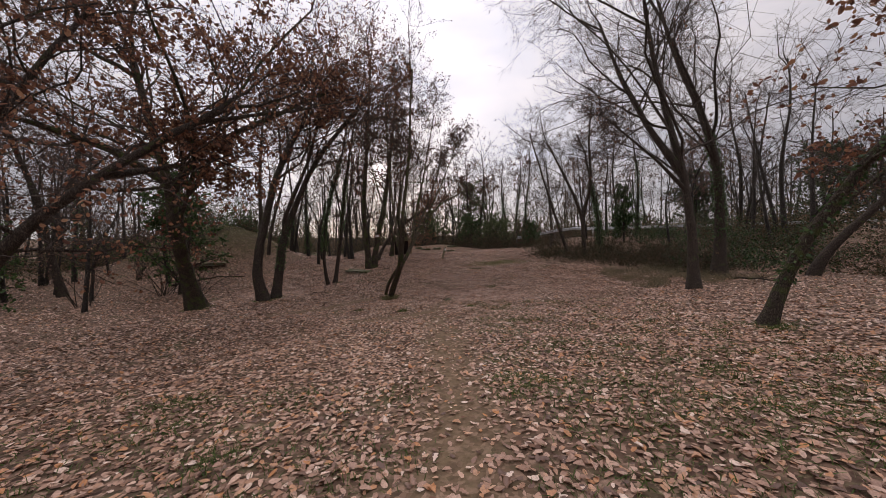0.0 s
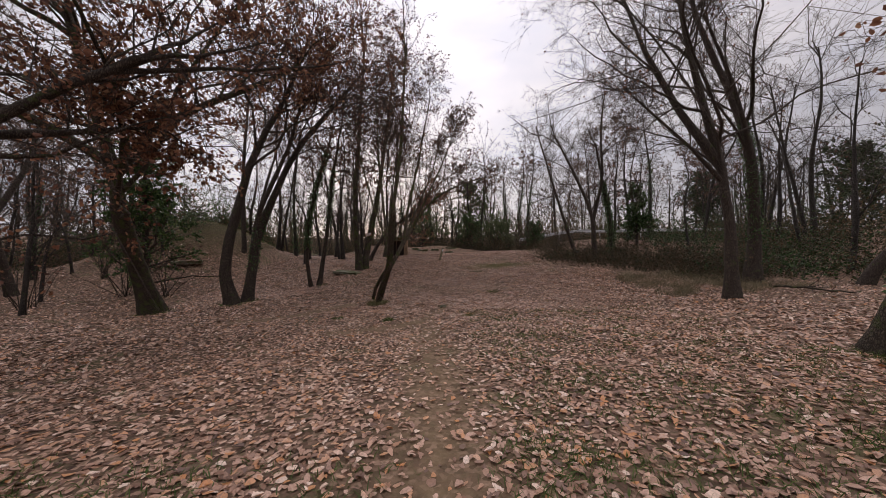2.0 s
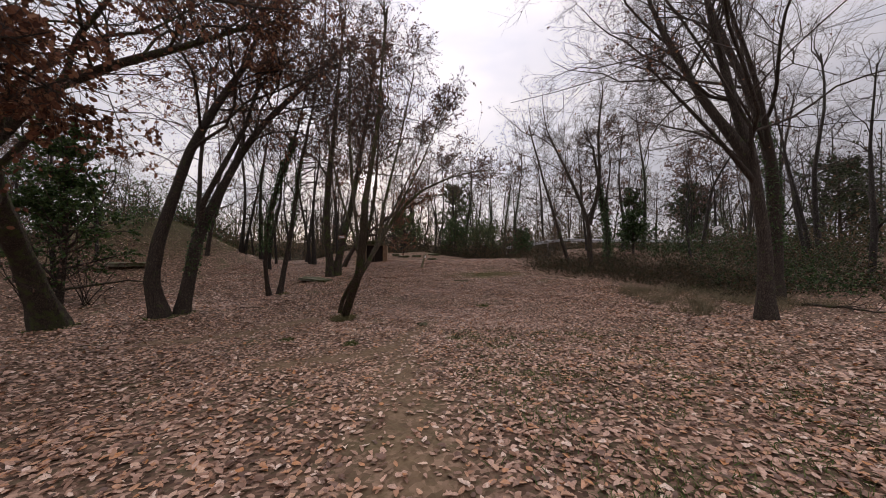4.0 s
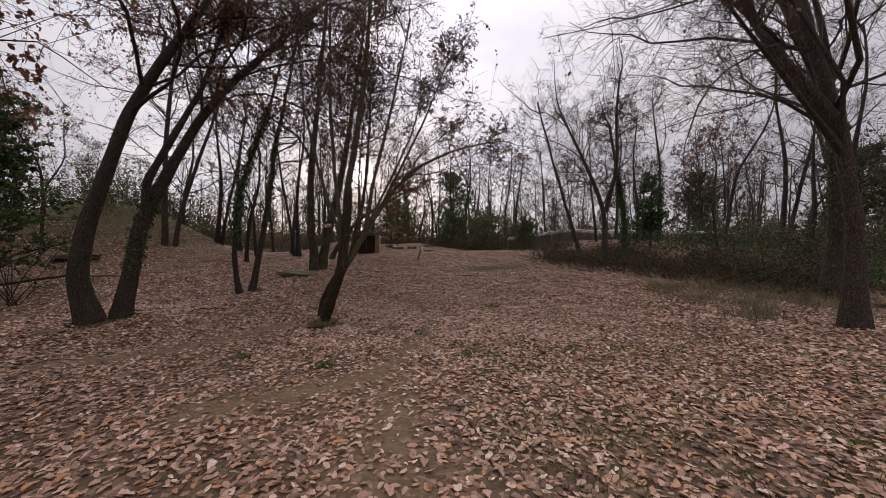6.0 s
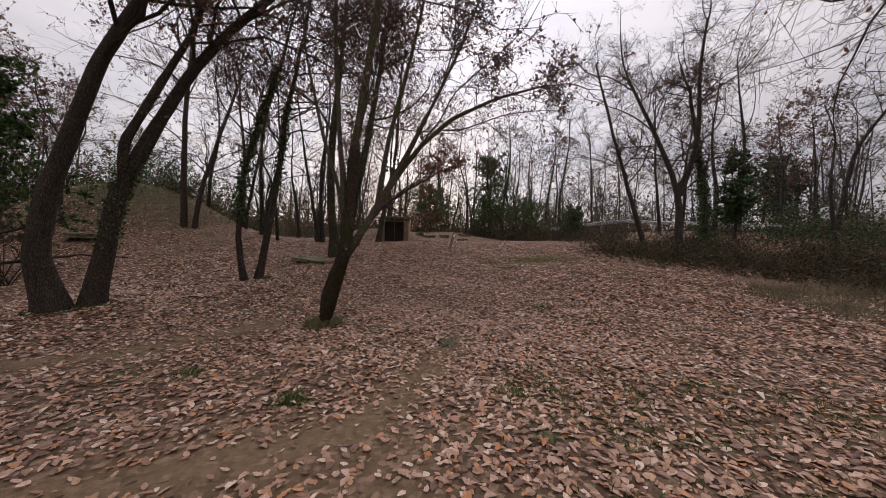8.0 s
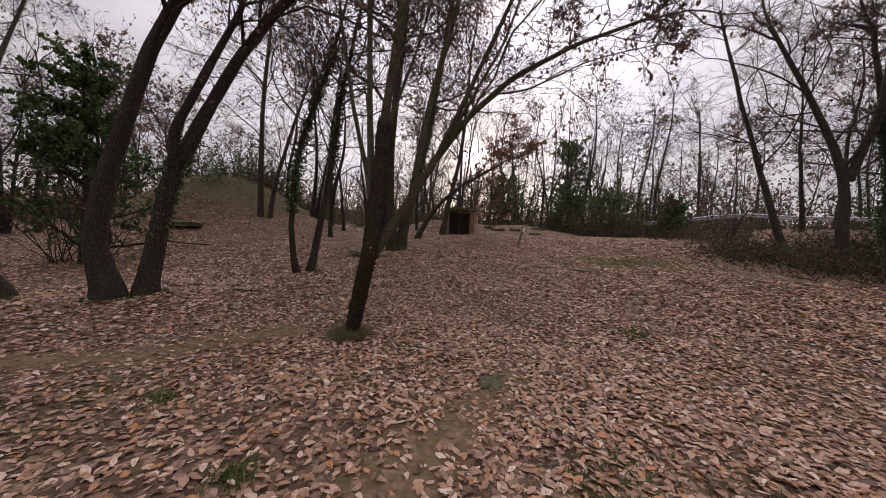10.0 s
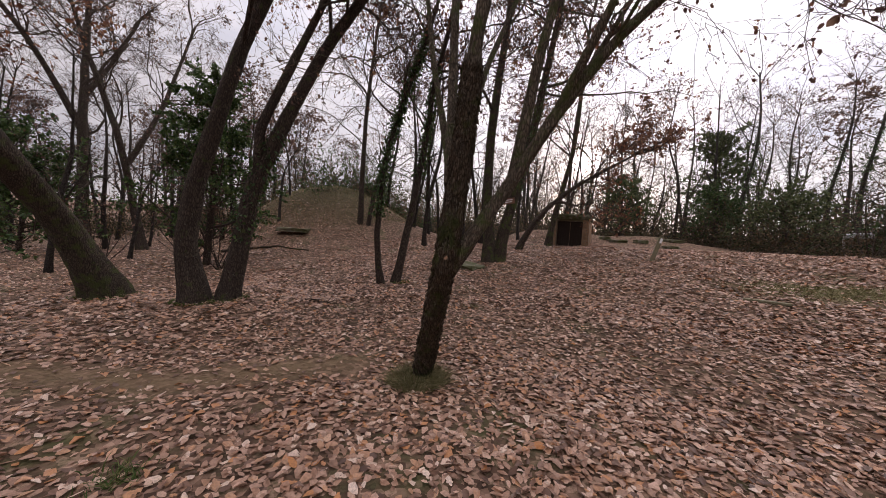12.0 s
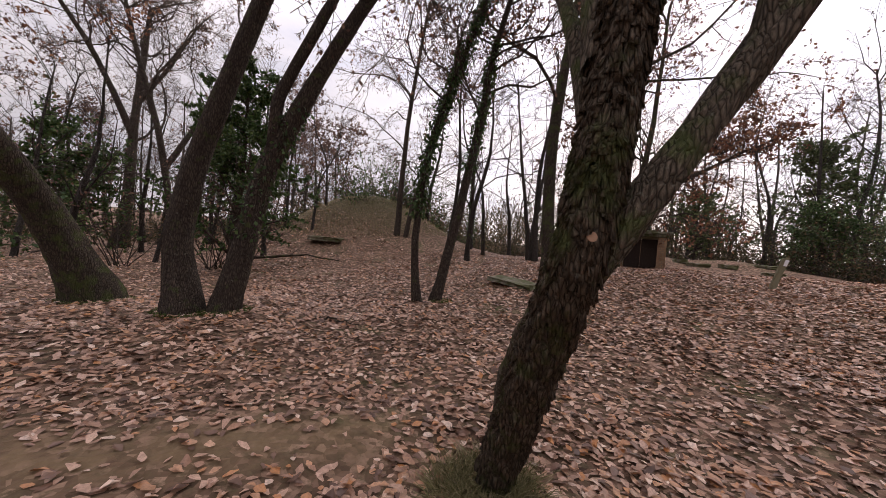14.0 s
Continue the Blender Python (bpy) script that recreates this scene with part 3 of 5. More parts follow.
# twin-stemmed oak
tree("twin_oak", (-8.0, 15.3, gz(-8.0, 15.3)),
     [(T3(-8.1, 15.1, -0.5, -8.27, 14.93, 0.62, -8.18, 15.05, 1.9, -7.96, 15.32, 3.3, -7.72, 15.65, 4.9, -7.2, 16.1, 6.6, -6.5, 16.7, 8.5, -6.1, 17.2, 10.5), 0.215, 0.07),
      (T3(-7.78, 15.55, -0.5, -7.66, 15.74, 0.75, -7.57, 15.9, 2.0, -7.2, 16.4, 3.6, -6.75, 17.0, 5.3, -6.2, 17.6, 6.7, -5.0, 18.6, 8.8, -3.8, 19.4, 10.8), 0.205, 0.06),
      (T3(-7.5, 15.95, 2.2, -7.42, 15.9, 3.2, -7.0, 16.3, 4.6, -6.5, 16.75, 6.2, -6.15, 17.1, 8.2), 0.12, 0.045)],
     "twin-stemmed oak with dark bark and thinning brown leaves", 12, M_BARK, (14, 0.5), (8, 6, 2), (24000, 0.07), ivy=((1, 0.1, 0.3, 420, 0.05),), sides=30, first=0.45,
     flare=1.55, relief=0.1, up=0.14)
# leaning broad oak
tree("leaning_oak", (-10.55, 14.4, gz(-10.55, 14.4)),
     [(T3(-10.55, 14.4, -0.75, -10.35, 13.5, 1.1, -9.85, 12.4, 2.7, -9.65, 12.0, 4.1, -9.8, 11.5, 6.0, -10.1, 11.2, 8.2), 0.29, 0.1),
      (T3(-9.7, 12.1, 3.9, -8.9, 12.5, 5.4, -7.6, 12.9, 6.3, -6.4, 13.3, 7.0, -4.9, 13.8, 8.0), 0.17, 0.05),
      (T3(-9.7, 11.95, 4.2, -10.9, 11.2, 5.2, -12.4, 10.2, 5.8, -14.0, 9.4, 6.2), 0.15, 0.05)],
     "broad leaning oak thick with withered brown leaves", 13, M_BARK_MOSSY, (13, 0.75), (8, 6, 2), (30000, 0.08), sides=28, first=0.4, relief=0.09)
# oak at the trail's side, its limbs over the way
tree("spreading_oak", (-9.6, 6.0, gz(-9.6, 6.0)),
     [(T3(-9.6, 6.0, -0.6, -8.9, 6.2, 1.2, -7.6, 6.6, 2.7, -6.4, 7.2, 3.9, -5.2, 7.9, 5.0), 0.17, 0.06),
      (T3(-9.2, 6.1, 0.9, -9.0, 6.3, 3.0, -8.6, 6.9, 5.2, -7.6, 7.5, 7.2), 0.13, 0.05),
      (T3(-7.0, 6.9, 3.3, -6.6, 8.2, 3.8, -6.3, 9.6, 4.4), 0.09, 0.03)],
     "spreading oak with low limbs and withered leaves", 14, M_BARK, (10, 0.62), (8, 6, 2), (15000, 0.095), sides=12, first=0.35, up=0.06)
# slender pair with ivy
tree("ivy_pair_tree", (-6.4, 19.1, gz(-6.4, 19.1)),
     [(T3(-6.5, 19.0, -0.3, -6.68, 18.86, 0.68, -6.67, 18.87, 2.2, -6.56, 18.96, 3.4, -6.2, 19.3, 5.2, -5.8, 19.6, 6.8, -5.4, 19.9, 9.2), 0.10, 0.035),
      (T3(-6.25, 19.22, -0.3, -6.05, 19.4, 0.9, -5.92, 19.5, 2.1, -5.78, 19.64, 3.7, -5.65, 19.75, 5.5, -5.35, 20.0, 7.3, -5.0, 20.2, 10.0), 0.125, 0.04)],
     "slender twin-stemmed tree wrapped in green ivy", 15, M_BARK, (14, 0.34), (7, 6, 2), (4200, 0.085), ivy=((0, 0.2, 0.75, 2400, 0.17), (1, 0.3, 0.6, 700, 0.09)), leafmat=M_LEAF_DULL, first=0.4)
tree("old_oak", (-25.2, 16.8, gz(-25.2, 16.8)),
     [(T3(-25.2, 16.8, -0.5, -25.17, 16.98, 2.6, -25.19, 16.86, 5.5, -25.18, 16.95, 8.5, -25.16, 17.06, 12.0), 0.32, 0.1),
      (T3(-25.19, 16.88, 5.2, -25.0, 15.5, 8.2, -24.8, 14.1, 10.2, -24.5, 12.6, 12.0), 0.18, 0.06),
      (T3(-25.18, 16.95, 7.0, -24.6, 18.0, 9.3, -24.2, 18.8, 11.6), 0.15, 0.05)],
     "old oak with dark spreading limbs behind the others", 27, M_BARK, (10, 0.45), (7, 6, 2), (1500, 0.1), leafmat=M_LEAF_DULL, first=0.4)
tree("crooked_oak", (-20.2, 17.9, gz(-20.2, 17.9)),
     [(T3(-20.2, 17.9, -0.5, -20.5, 17.5, 2.2, -20.2, 17.0, 4.6, -20.6, 16.2, 7.2, -20.4, 15.4, 10.0), 0.2, 0.06),
      (T3(-20.3, 17.3, 3.4, -19.8, 18.2, 5.6, -20.2, 19.0, 8.0, -19.9, 19.6, 10.5), 0.13, 0.045)],
     "crooked bare oak with dark twisting limbs", 28, M_BARK, (11, 0.46), (7, 6, 2), (900, 0.1), leafmat=M_LEAF_DULL, first=0.35)
tree("paired_tree", (-13.15, 24.8, gz(-13.15, 24.8)),
     [(T3(-13.27, 24.73, 0.4, -13.29, 24.71, 3.1, -13.28, 24.72, 7.1, -13.1, 24.9, 10.3, -12.95, 25.06, 12.9), 0.17, 0.06),
      (T3(-13.0, 24.93, 0.4, -12.85, 25.1, 3.1, -12.2, 25.8, 6.5, -11.5, 26.4, 9.8), 0.15, 0.05)],
     "tall twin-stemmed tree beside the burial mound", 16, M_BARK, (15, 0.32), (7, 6, 2), (4200, 0.085), leafmat=M_LEAF_DULL, first=0.35)
tree("clustered_oak", (-4.95, 23.2, gz(-4.95, 23.2)),
     [(T3(-5.06, 23.14, 0.25, -5.3, 23.0, 2.8, -5.3, 23.0, 5.6, -5.05, 23.1, 8.1, -4.8, 23.2, 12.0, -4.6, 23.3, 15.0), 0.22, 0.05),
      (T3(-4.84, 23.25, 0.25, -4.54, 23.34, 2.26, -4.09, 23.53, 4.2, -3.71, 23.7, 6.8, -3.25, 23.9, 10.5, -2.9, 24.0, 13.5), 0.22, 0.05)],
     "thick twin-stemmed oak with a small wooden plate nailed on", 17, M_BARK_MOSSY, (14, 0.30), (8, 6, 2), (12000, 0.08), ivy=((1, 0.2, 0.5, 500, 0.07),), first=0.35)
tree("leaning_tree", (-5.14, 26.3, gz(-5.14, 26.3)),
     [(T3(-5.2, 26.27, 0.6, -4.36, 26.55, 2.36, -3.2, 26.93, 3.5, -1.8, 27.4, 4.4, -0.6, 27.8, 5.2), 0.15, 0.05)],
     "leaning oak whose limbs reach over the clearing", 18, M_BARK, (12, 0.42), (8, 6, 2), (6000, 0.08), first=0.35)
tree("door_side_tree", (-4.35, 28.3, gz(-4.35, 28.3)),
     [(T3(-4.38, 28.35, 0.85, -4.13, 28.42, 2.8, -3.6, 28.56, 4.9, -3.4, 28.6, 8.2, -3.3, 28.7, 11.5), 0.16, 0.05)],
     "oak standing close beside the brick doorway", 19, M_BARK_MOSSY, (12, 0.42), (8, 6, 2), (6000, 0.08), first=0.35)
# across the clearing
tree("bare_oak", (9.45, 12.85, gz(9.45, 12.85)),
     [(T3(9.52, 12.85, -0.15, 9.5, 12.88, 2.2, 9.36, 13.05, 4.2, 9.05, 13.4, 6.4, 8.7, 13.7, 9.0, 8.5, 13.9, 11.3), 0.2, 0.06),
      (T3(9.37, 13.0, 4.1, 8.4, 13.6, 6.2, 7.6, 14.2, 8.6, 7.0, 14.7, 11.2), 0.15, 0.045),
      (T3(9.4, 13.0, 3.6, 8.3, 12.9, 4.7, 7.0, 12.6, 5.6, 5.8, 12.3, 6.4), 0.08, 0.025)],
     "tall bare oak with long rising limbs", 20, M_BARK, (13, 0.6), (8, 6, 3), (700, 0.08), sides=24, first=0.3, relief=0.08)
tree("ivied_oak", (12.9, 15.8, gz(12.9, 15.8)),
     [(T3(12.9, 15.8, 0.1, 12.97, 15.75, 2.8, 12.9, 15.8, 5.7, 12.4, 16.2, 8.0, 11.7, 16.8, 10.8, 11.2, 17.2, 13.8), 0.26, 0.07),
      (T3(12.9, 15.8, 5.0, 12.2, 15.4, 6.8, 11.2, 15.0, 8.6, 10.2, 14.8, 10.4), 0.13, 0.04)],
     "tall bare oak with ivy climbing its trunk", 21, M_BARK, (12, 0.5), (8, 6, 2), (400, 0.08), ivy=((0, 0.12, 0.48, 1300, 0.12),), sides=14, first=0.35)
tree("mossy_leaning_tree", (6.9, 7.2, gz(6.9, 7.2)),
     [(T3(6.88, 7.22, -0.2, 7.1, 7.05, 0.77, 7.33, 6.85, 1.6, 7.62, 6.6, 2.3, 7.95, 6.3, 3.1, 8.5, 5.8, 4.2, 9.1, 5.3, 5.4), 0.135, 0.05),
      (T3(7.45, 6.75, 1.9, 8.0, 6.8, 2.3, 8.7, 6.7, 2.9, 9.5, 6.6, 3.4), 0.06, 0.02)],
     "leaning tree with mossy bark and ivy stems", 22, M_BARK_MOSSY, (9, 0.5), (7, 6, 2), (2600, 0.1), ivy=((0, 0.15, 0.7, 330, 0.03),), sides=26, first=0.4, relief=0.12)
tree("bent_tree", (15.4, 14.2, gz(15.4, 14.2)),
     [(T3(15.5, 14.25, 0.0, 15.9, 13.9, 1.2, 16.5, 13.3, 2.3, 17.2, 12.6, 3.6, 18, 12, 5.2), 0.2, 0.07)],
     "bent tree leaning away from the clearing", 23, M_BARK, (9, 0.5), (7, 6, 2), (1500, 0.1))
tree("slanted_bare_tree", (8.95, 24.0, gz(8.95, 24.0)),
     [(T3(9.0, 24.0, 0.5, 8.22, 24.3, 3.35, 7.4, 24.6, 6.4, 6.6, 24.9, 9.8), 0.13, 0.04)],
     "slanted slender bare tree at the clearing's edge", 24, M_BARK, (13, 0.36), (8, 6, 2), (0, 0.1), first=0.28)
tree("bushy_bare_tree", (9.6, 23.0, gz(9.6, 23.0)),
     [(T3(9.64, 22.98, 0.5, 9.6, 23.0, 3.5, 8.7, 23.4, 6.0, 7.6, 23.8, 8.6), 0.17, 0.05),
      (T3(9.6, 23.0, 3.4, 10.15, 22.8, 5.8, 10.0, 22.85, 8.6, 10.2, 22.8, 10.6), 0.13, 0.04)],
     "bare many-limbed tree at the clearing's edge", 25, M_BARK, (12, 0.42), (8, 6, 2), (0, 0.1))
tree("ivied_stub_tree", (10.6, 23.0, gz(10.6, 23.0)),
     [(T3(10.67, 22.97, 0.5, 10.62, 23.0, 3.5, 10.25, 23.15, 5.6, 9.9, 23.2, 8.0), 0.17, 0.05)],
     "tree trunk smothered in dark ivy", 26, M_BARK, (9, 0.4), (7, 6, 2), (0, 0.1), ivy=((0, 0.0, 0.7, 3000, 0.2),))

# ---- woods: a few grown trees, repeated ----
def far_tree(seed, height, lean, label, leaf=0, ivy=0, double=False, twig=(4, 4, 0), limbs=10):
    rng = random.Random(seed)
    lx, ly = lean
    w = lambda: rng.uniform(-0.3, 0.3)
    stems = [([(0, 0, -0.2), (lx * 0.1 + w(), ly * 0.1 + w(), height * 0.25), (lx * 0.45 + w(), ly * 0.45 + w(), height * 0.5),
               (lx * 0.8 + w(), ly * 0.8 + w(), height * 0.75), (lx + w(), ly + w(), height)], 0.015 * height, 0.003 * height)]
    if double:
        stems.append(([(0.25, 0.1, -0.2), (0.6, 0.25, height * 0.22), (1.1, 0.5, height * 0.5), (1.6, 0.7, height * 0.85)], 0.012 * height, 0.003 * height))
    return tree("woodland_tree", (0, 0, 0), stems, label, seed, M_BARK_FAR, (limbs, 0.38), twig, (leaf, 0.13),
                ((0, 0.05, 0.65, ivy, 0.3),) if ivy else (), M_LEAF_DULL, "trees of the surrounding wood", 7, 0.2, 0.15, 1.3, True)


KINDS = [far_tree(101, 9.5, (0.8, 0.2), "slender bare woodland tree with fine twigs", 0),
         far_tree(102, 8.5, (-0.9, 0.5), "bare woodland tree holding a few brown leaves", 500),
         far_tree(103, 11.0, (0.3, -0.6), "tall bare woodland tree with twin stems", 0, 0, True, (4, 4, 0), 7),
         far_tree(104, 9.0, (0.5, 0.6), "woodland oak still holding its brown leaves", 2600),
         far_tree(105, 10.0, (-0.4, 0.2), "woodland tree with an ivy-covered trunk", 300, 1300),
         far_tree(106, 7.5, (1.8, 0.1), "slanting woodland tree with dark bark", 200)]
woods = random.Random(5)


def plant(kind, x, y, scale=1.0, turn=None):
    a = woods.uniform(0, 360) if turn is None else turn
    return copy_thing(KINDS[kind], pose(x, y, gz(x, y) - 0.05, 0, 0, a) @ Matrix.Diagonal((scale, scale, scale, 1)))


# single trees that can be told apart behind the first row
for k, x, y, s in ((1, -21.4, 18.5, 0.6), (0, -16.3, 20.0, 0.8), (3, -22.9, 24.2, 0.9), (5, -26.9, 18.7, 1.0), (5, -18.6, 24.2, 0.7),
                   (4, -23.1, 21.1, 0.9), (2, -12.7, 28.2, 0.9), (4, -11.1, 27.9, 1.0), (0, -9.2, 24.9, 0.85), (5, -9.7, 27.0, 0.9), (0, -15.5, 29.5, 0.9),
                   (0, -8.6, 29.5, 0.9), (2, -7.4, 27.6, 0.9), (3, -6.6, 30.5, 0.8), (0, -10.4, 31.0, 0.8), (5, -13.8, 32.5, 0.8),
                   (0, 20.9, 22.9, 1.0), (5, 20.4, 20.8, 1.1), (2, 22.0, 21.6, 1.1), (5, 17.6, 24.6, 1.2), (2, 23.0, 26.2, 1.1), (5, 14.5, 21.5, 0.8),
                   (4, 16.2, 28.2, 1.0), (0, 13.6, 26.5, 0.9), (3, 15.2, 31.5, 1.0), (1, 12.4, 29.0, 0.9), (0, 18.6, 17.2, 1.0), (2, 21.5, 13.5, 1.0)):
    plant(k, x, y, s)
for k, x, y, s in ((0, -15.2, 14.2, 0.7), (5, -17.4, 16.6, 0.75), (1, -19.4, 13.4, 0.8), (0, -22.4, 17.2, 0.85), (5, -16.8, 22.4, 0.75), (2, -24.6, 20.6, 0.8),
                   (4, -26.5, 14.8, 0.85), (5, -21.2, 21.4, 0.7), (1, -28.4, 18.4, 0.9), (0, -24.2, 11.6, 0.8)):
    plant(k, x, y, s)
# the wood closing the clearing
for i in range(30):
    x = -15 + 26 * (i + woods.random()) / 30
    y = 38.5 + 10 * woods.random() + 0.02 * x * x
    plant(woods.choice((0, 1, 2, 3, 0, 4, 2, 5)), x, y, woods.uniform(0.75, 1.15) + (0.1 if x < 5 else 0.0))
for i in range(26):
    a = woods.random()
    plant(woods.choice((0, 1, 3, 3, 4, 2)), 10 + 46 * a, 44 + 12 * woods.random() - 9 * a, woods.uniform(0.9, 1.3))
for i in range(26):
    plant(woods.choice((0, 1, 3, 3, 4, 5)), -27 - 14 * woods.random(), 8 + 34 * woods.random(), woods.uniform(0.85, 1.2))
for i in range(12):
    plant(woods.choice((0, 1, 2, 3)), 21 + 10 * woods.random(), 1 + 14 * woods.random(), woods.uniform(0.8, 1.1))
for i in range(8):
    plant(woods.choice((0, 1, 3)), -16 + 32 * woods.random(), -14 - 10 * woods.random(), woods.uniform(0.8, 1.1))
for k in KINDS:
    for ob in (*k.children_recursive, k):
        bpy.data.objects.remove(ob)


# ---- distant woods all round ----
def distant_wood(count, seed):
    rng = np.random.default_rng(seed)
    a = rng.uniform(0, 2 * np.pi, count)
    d = rng.uniform(52, 115, count) ** 1.0
    x, y = 0 + d * np.sin(a), 18 + d * np.cos(a)
    base = np.stack([x, y, ground_z(x, y) - 0.2], -1)
    h = rng.uniform(9, 15, count)
    P = base[:, None] + np.linspace(0, 1, 5)[None, :, None] * np.stack([rng.normal(0, 0.8, count), rng.normal(0, 0.8, count), h], -1)[:, None]
    R = np.linspace(0.16, 0.05, 5)[None].repeat(count, 0)
    L1, R1 = sprout(rng, P, R, 9, 0.2, (25, 60), 0.36, 0.6, 2, 0.15, 0.2, 0.03, 0.5)
    L2, R2 = sprout(rng, L1, R1, 6, 0.15, (25, 60), 0.5, 0.7, 1, 0.2, 0.1, 0.02, 0.6)
    v, f = join([tubes(P, R, 4), tubes(L1, R1, 3), tubes(L2, R2, 3)])
    ob = tagged(array_part("distant_wood", v, f, M_BARK_FAR), "brown bare woods on the distance", "woods", kind="stuff")
    v, f = leaf_cloud(rng, L2, 26 * count, 0.5, 0.2, -0.1, 0.9, True)
    array_part("leaves", v, f, M_BRAMBLE, ob)


distant_wood(420, 29)


# ---- evergreens ----
def evergreen(name, x, y, height, width, count, label, seed, material, size=0.12):
    rng = np.random.default_rng(seed)
    root = empty(name, x, y, gz(x, y), label, "tree" if height > 3.5 else "bush")
    p = stem_path([(0, 0, -0.15), (0.1, 0.05, height * 0.3), (0.0, 0.15, height * 0.6), (0.1, 0, height * 0.95)], 10, rng, 0.02)
    r = np.linspace(0.02 * height, 0.006 * height, 10)
    v, f = tubes(p[None], r[None], 8)
    array_part("trunk", v, f, M_BARK, root, smooth=True)
    L1, R1 = sprout(rng, p[None], r[None], 70, 0.05, (40, 88), width / height * 0.62, 0.4, 5, 0.15, 0.08, 0.008)
    L2, R2 = sprout(rng, L1, R1, 9, 0.12, (30, 65), 0.45, 0.5, 3, 0.25, 0.03, 0.004)
    tagged(array_part("branchwork", *join([tubes(L1, R1, 4), tubes(L2, R2, 3)]), M_TWIG, root), kind="stuff")
    v, f = leaf_cloud(rng, L2, count, size, 0.05, -0.2, 0.9, True)
    tagged(array_part("crown", v, f, material, root), kind="stuff")
    return root


evergreen("evergreen_tree", -13.9, 17.8, 6.6, 3.8, 16000, "evergreen tree with dense dark green leaves", 31, M_EVERGREEN)
evergreen("evergreen_tree", 3.4, 41.0, 8.0, 5.0, 10000, "ivy-smothered tree closing the clearing", 32, M_DULLGREEN, 0.16)
evergreen("evergreen_tree", -22.0, 14.5, 5.0, 4.5, 8000, "broad evergreen behind the leaning oak", 34, M_EVERGREEN, 0.16)
evergreen("evergreen_tree", 13.2, 24.6, 4.2, 1.7, 4200, "slanting tree trunk hidden in ivy leaves", 35, M_IVY, 0.14)
evergreen("evergreen_tree", -2.0, 37.5, 4.2, 3.2, 5000, "dull evergreen behind the brick doorway", 36, M_DULLGREEN, 0.15)
evergreen("evergreen_bush", 5.6, 35.4, 2.7, 4.2, 5500, "dark evergreen bush at the far edge of the clearing", 87, M_DULLGREEN, 0.13)
evergreen("evergreen_bush", 8.6, 33.2, 2.3, 4.2, 5500, "dark ivy-grown bush beside the brambles", 88, M_IVY, 0.13)
evergreen("evergreen_bush", 3.0, 37.6, 3.4, 3.4, 6000, "green evergreen bush at the end of the clearing", 89, M_EVERGREEN, 0.13)
evergreen("pine_tree", 38, 33, 8.5, 7, 13000, "pine with a broad dark crown beyond the road", 37, M_PINE, 0.2)
evergreen("pine_tree", 44, 26, 9.5, 7, 13000, "pine with a broad dark crown beyond the road", 38, M_PINE, 0.2)
evergreen("pine_tree", 33, 44, 8.0, 6.5, 12000, "pine with a broad dark crown beyond the road", 39, M_PINE, 0.2)


# ---- undergrowth ----
def thicket(name, places, height, canes, leaves, label, seed, leafmat, leafsize=0.07, arch=0.25):
    """Arching canes and small leaves over an area, in humps."""
    rng = np.random.default_rng(seed)
    pos = np.array(places)
    hump = rng.uniform(0.45, 1.35, len(pos))
    i = rng.integers(0, len(pos), canes)
    p = pos[i] + np.stack([rng.normal(0, 0.5, canes), rng.normal(0, 0.5, canes), np.zeros(canes)], -1)
    p[:, 2] = ground_z(p[:, 0], p[:, 1]) - 0.05
    d = unit(np.stack([rng.normal(0, 0.6, canes), rng.normal(0, 0.6, canes), np.ones(canes)], -1))
    pts = [p]
    L = height * hump[i] * rng.uniform(0.6, 1.5, canes)
    for k in range(3):
        d = unit(d + rng.normal(0, 0.25, d.shape) - np.array([0, 0, arch * 1.6]) * (k > 0))
        p = p + d * (L / 3)[:, None]
        p[:, 2] = np.maximum(p[:, 2], ground_z(p[:, 0], p[:, 1]) + 0.03)
        pts.append(p)
    P = np.stack(pts, 1)
    R = np.full((canes, 4), 0.006) * np.linspace(1, 0.5, 4)[None]
    root = tagged(array_part(name, *tubes(P, R, 3), M_TWIG), label, "undergrowth", kind="stuff")
    v, f = leaf_cloud(rng, P, leaves, leafsize, 0.1, -0.1, 0.9, True)
    array_part("leaves", v, f, leafmat, root)
    return root


hedge = []
for i in range(260):
    a = woods.random()
    # the clearing's edge bends from beside the bare oak to the far wood
    ex, ey = (11.5 - 6.2 * a ** 1.3, 15.5 + 8.0 * a) if woods.random() < 0.7 else (5.3 + 2 * woods.random(), 23.5 + 14 * woods.random())
    off = abs(woods.gauss(0, 2.6)) + 1.0
    hedge.append((ex + off, ey + 0.5 * off, 0))
thicket("bramble_thicket", hedge, 0.85, 4200, 52000, "tangled bramble thicket along the clearing's edge", 41, M_BRAMBLE, 0.075)
thicket("bramble_thicket", [(4 + 12 * woods.random(), 33 + 9 * woods.random(), 0) for _ in range(60)], 2.2, 1300, 15000,
        "tall brown scrub at the wood's edge", 42, M_BRAMBLE, 0.11, 0.12)
thicket("bramble_thicket", [(16 + 12 * woods.random(), 12 + 18 * woods.random(), 0) for _ in range(60)], 1.7, 2000, 46000,
        "low brown undergrowth under the trees", 43, M_BRAMBLE, 0.09)
thicket("bramble_thicket", [(-12 + 16 * woods.random(), 35.5 + 6 * woods.random(), 0) for _ in range(60)], 3.0, 1300, 14000,
        "tall brown scrub behind the burial mounds", 44, M_BRAMBLE, 0.11, 0.1)
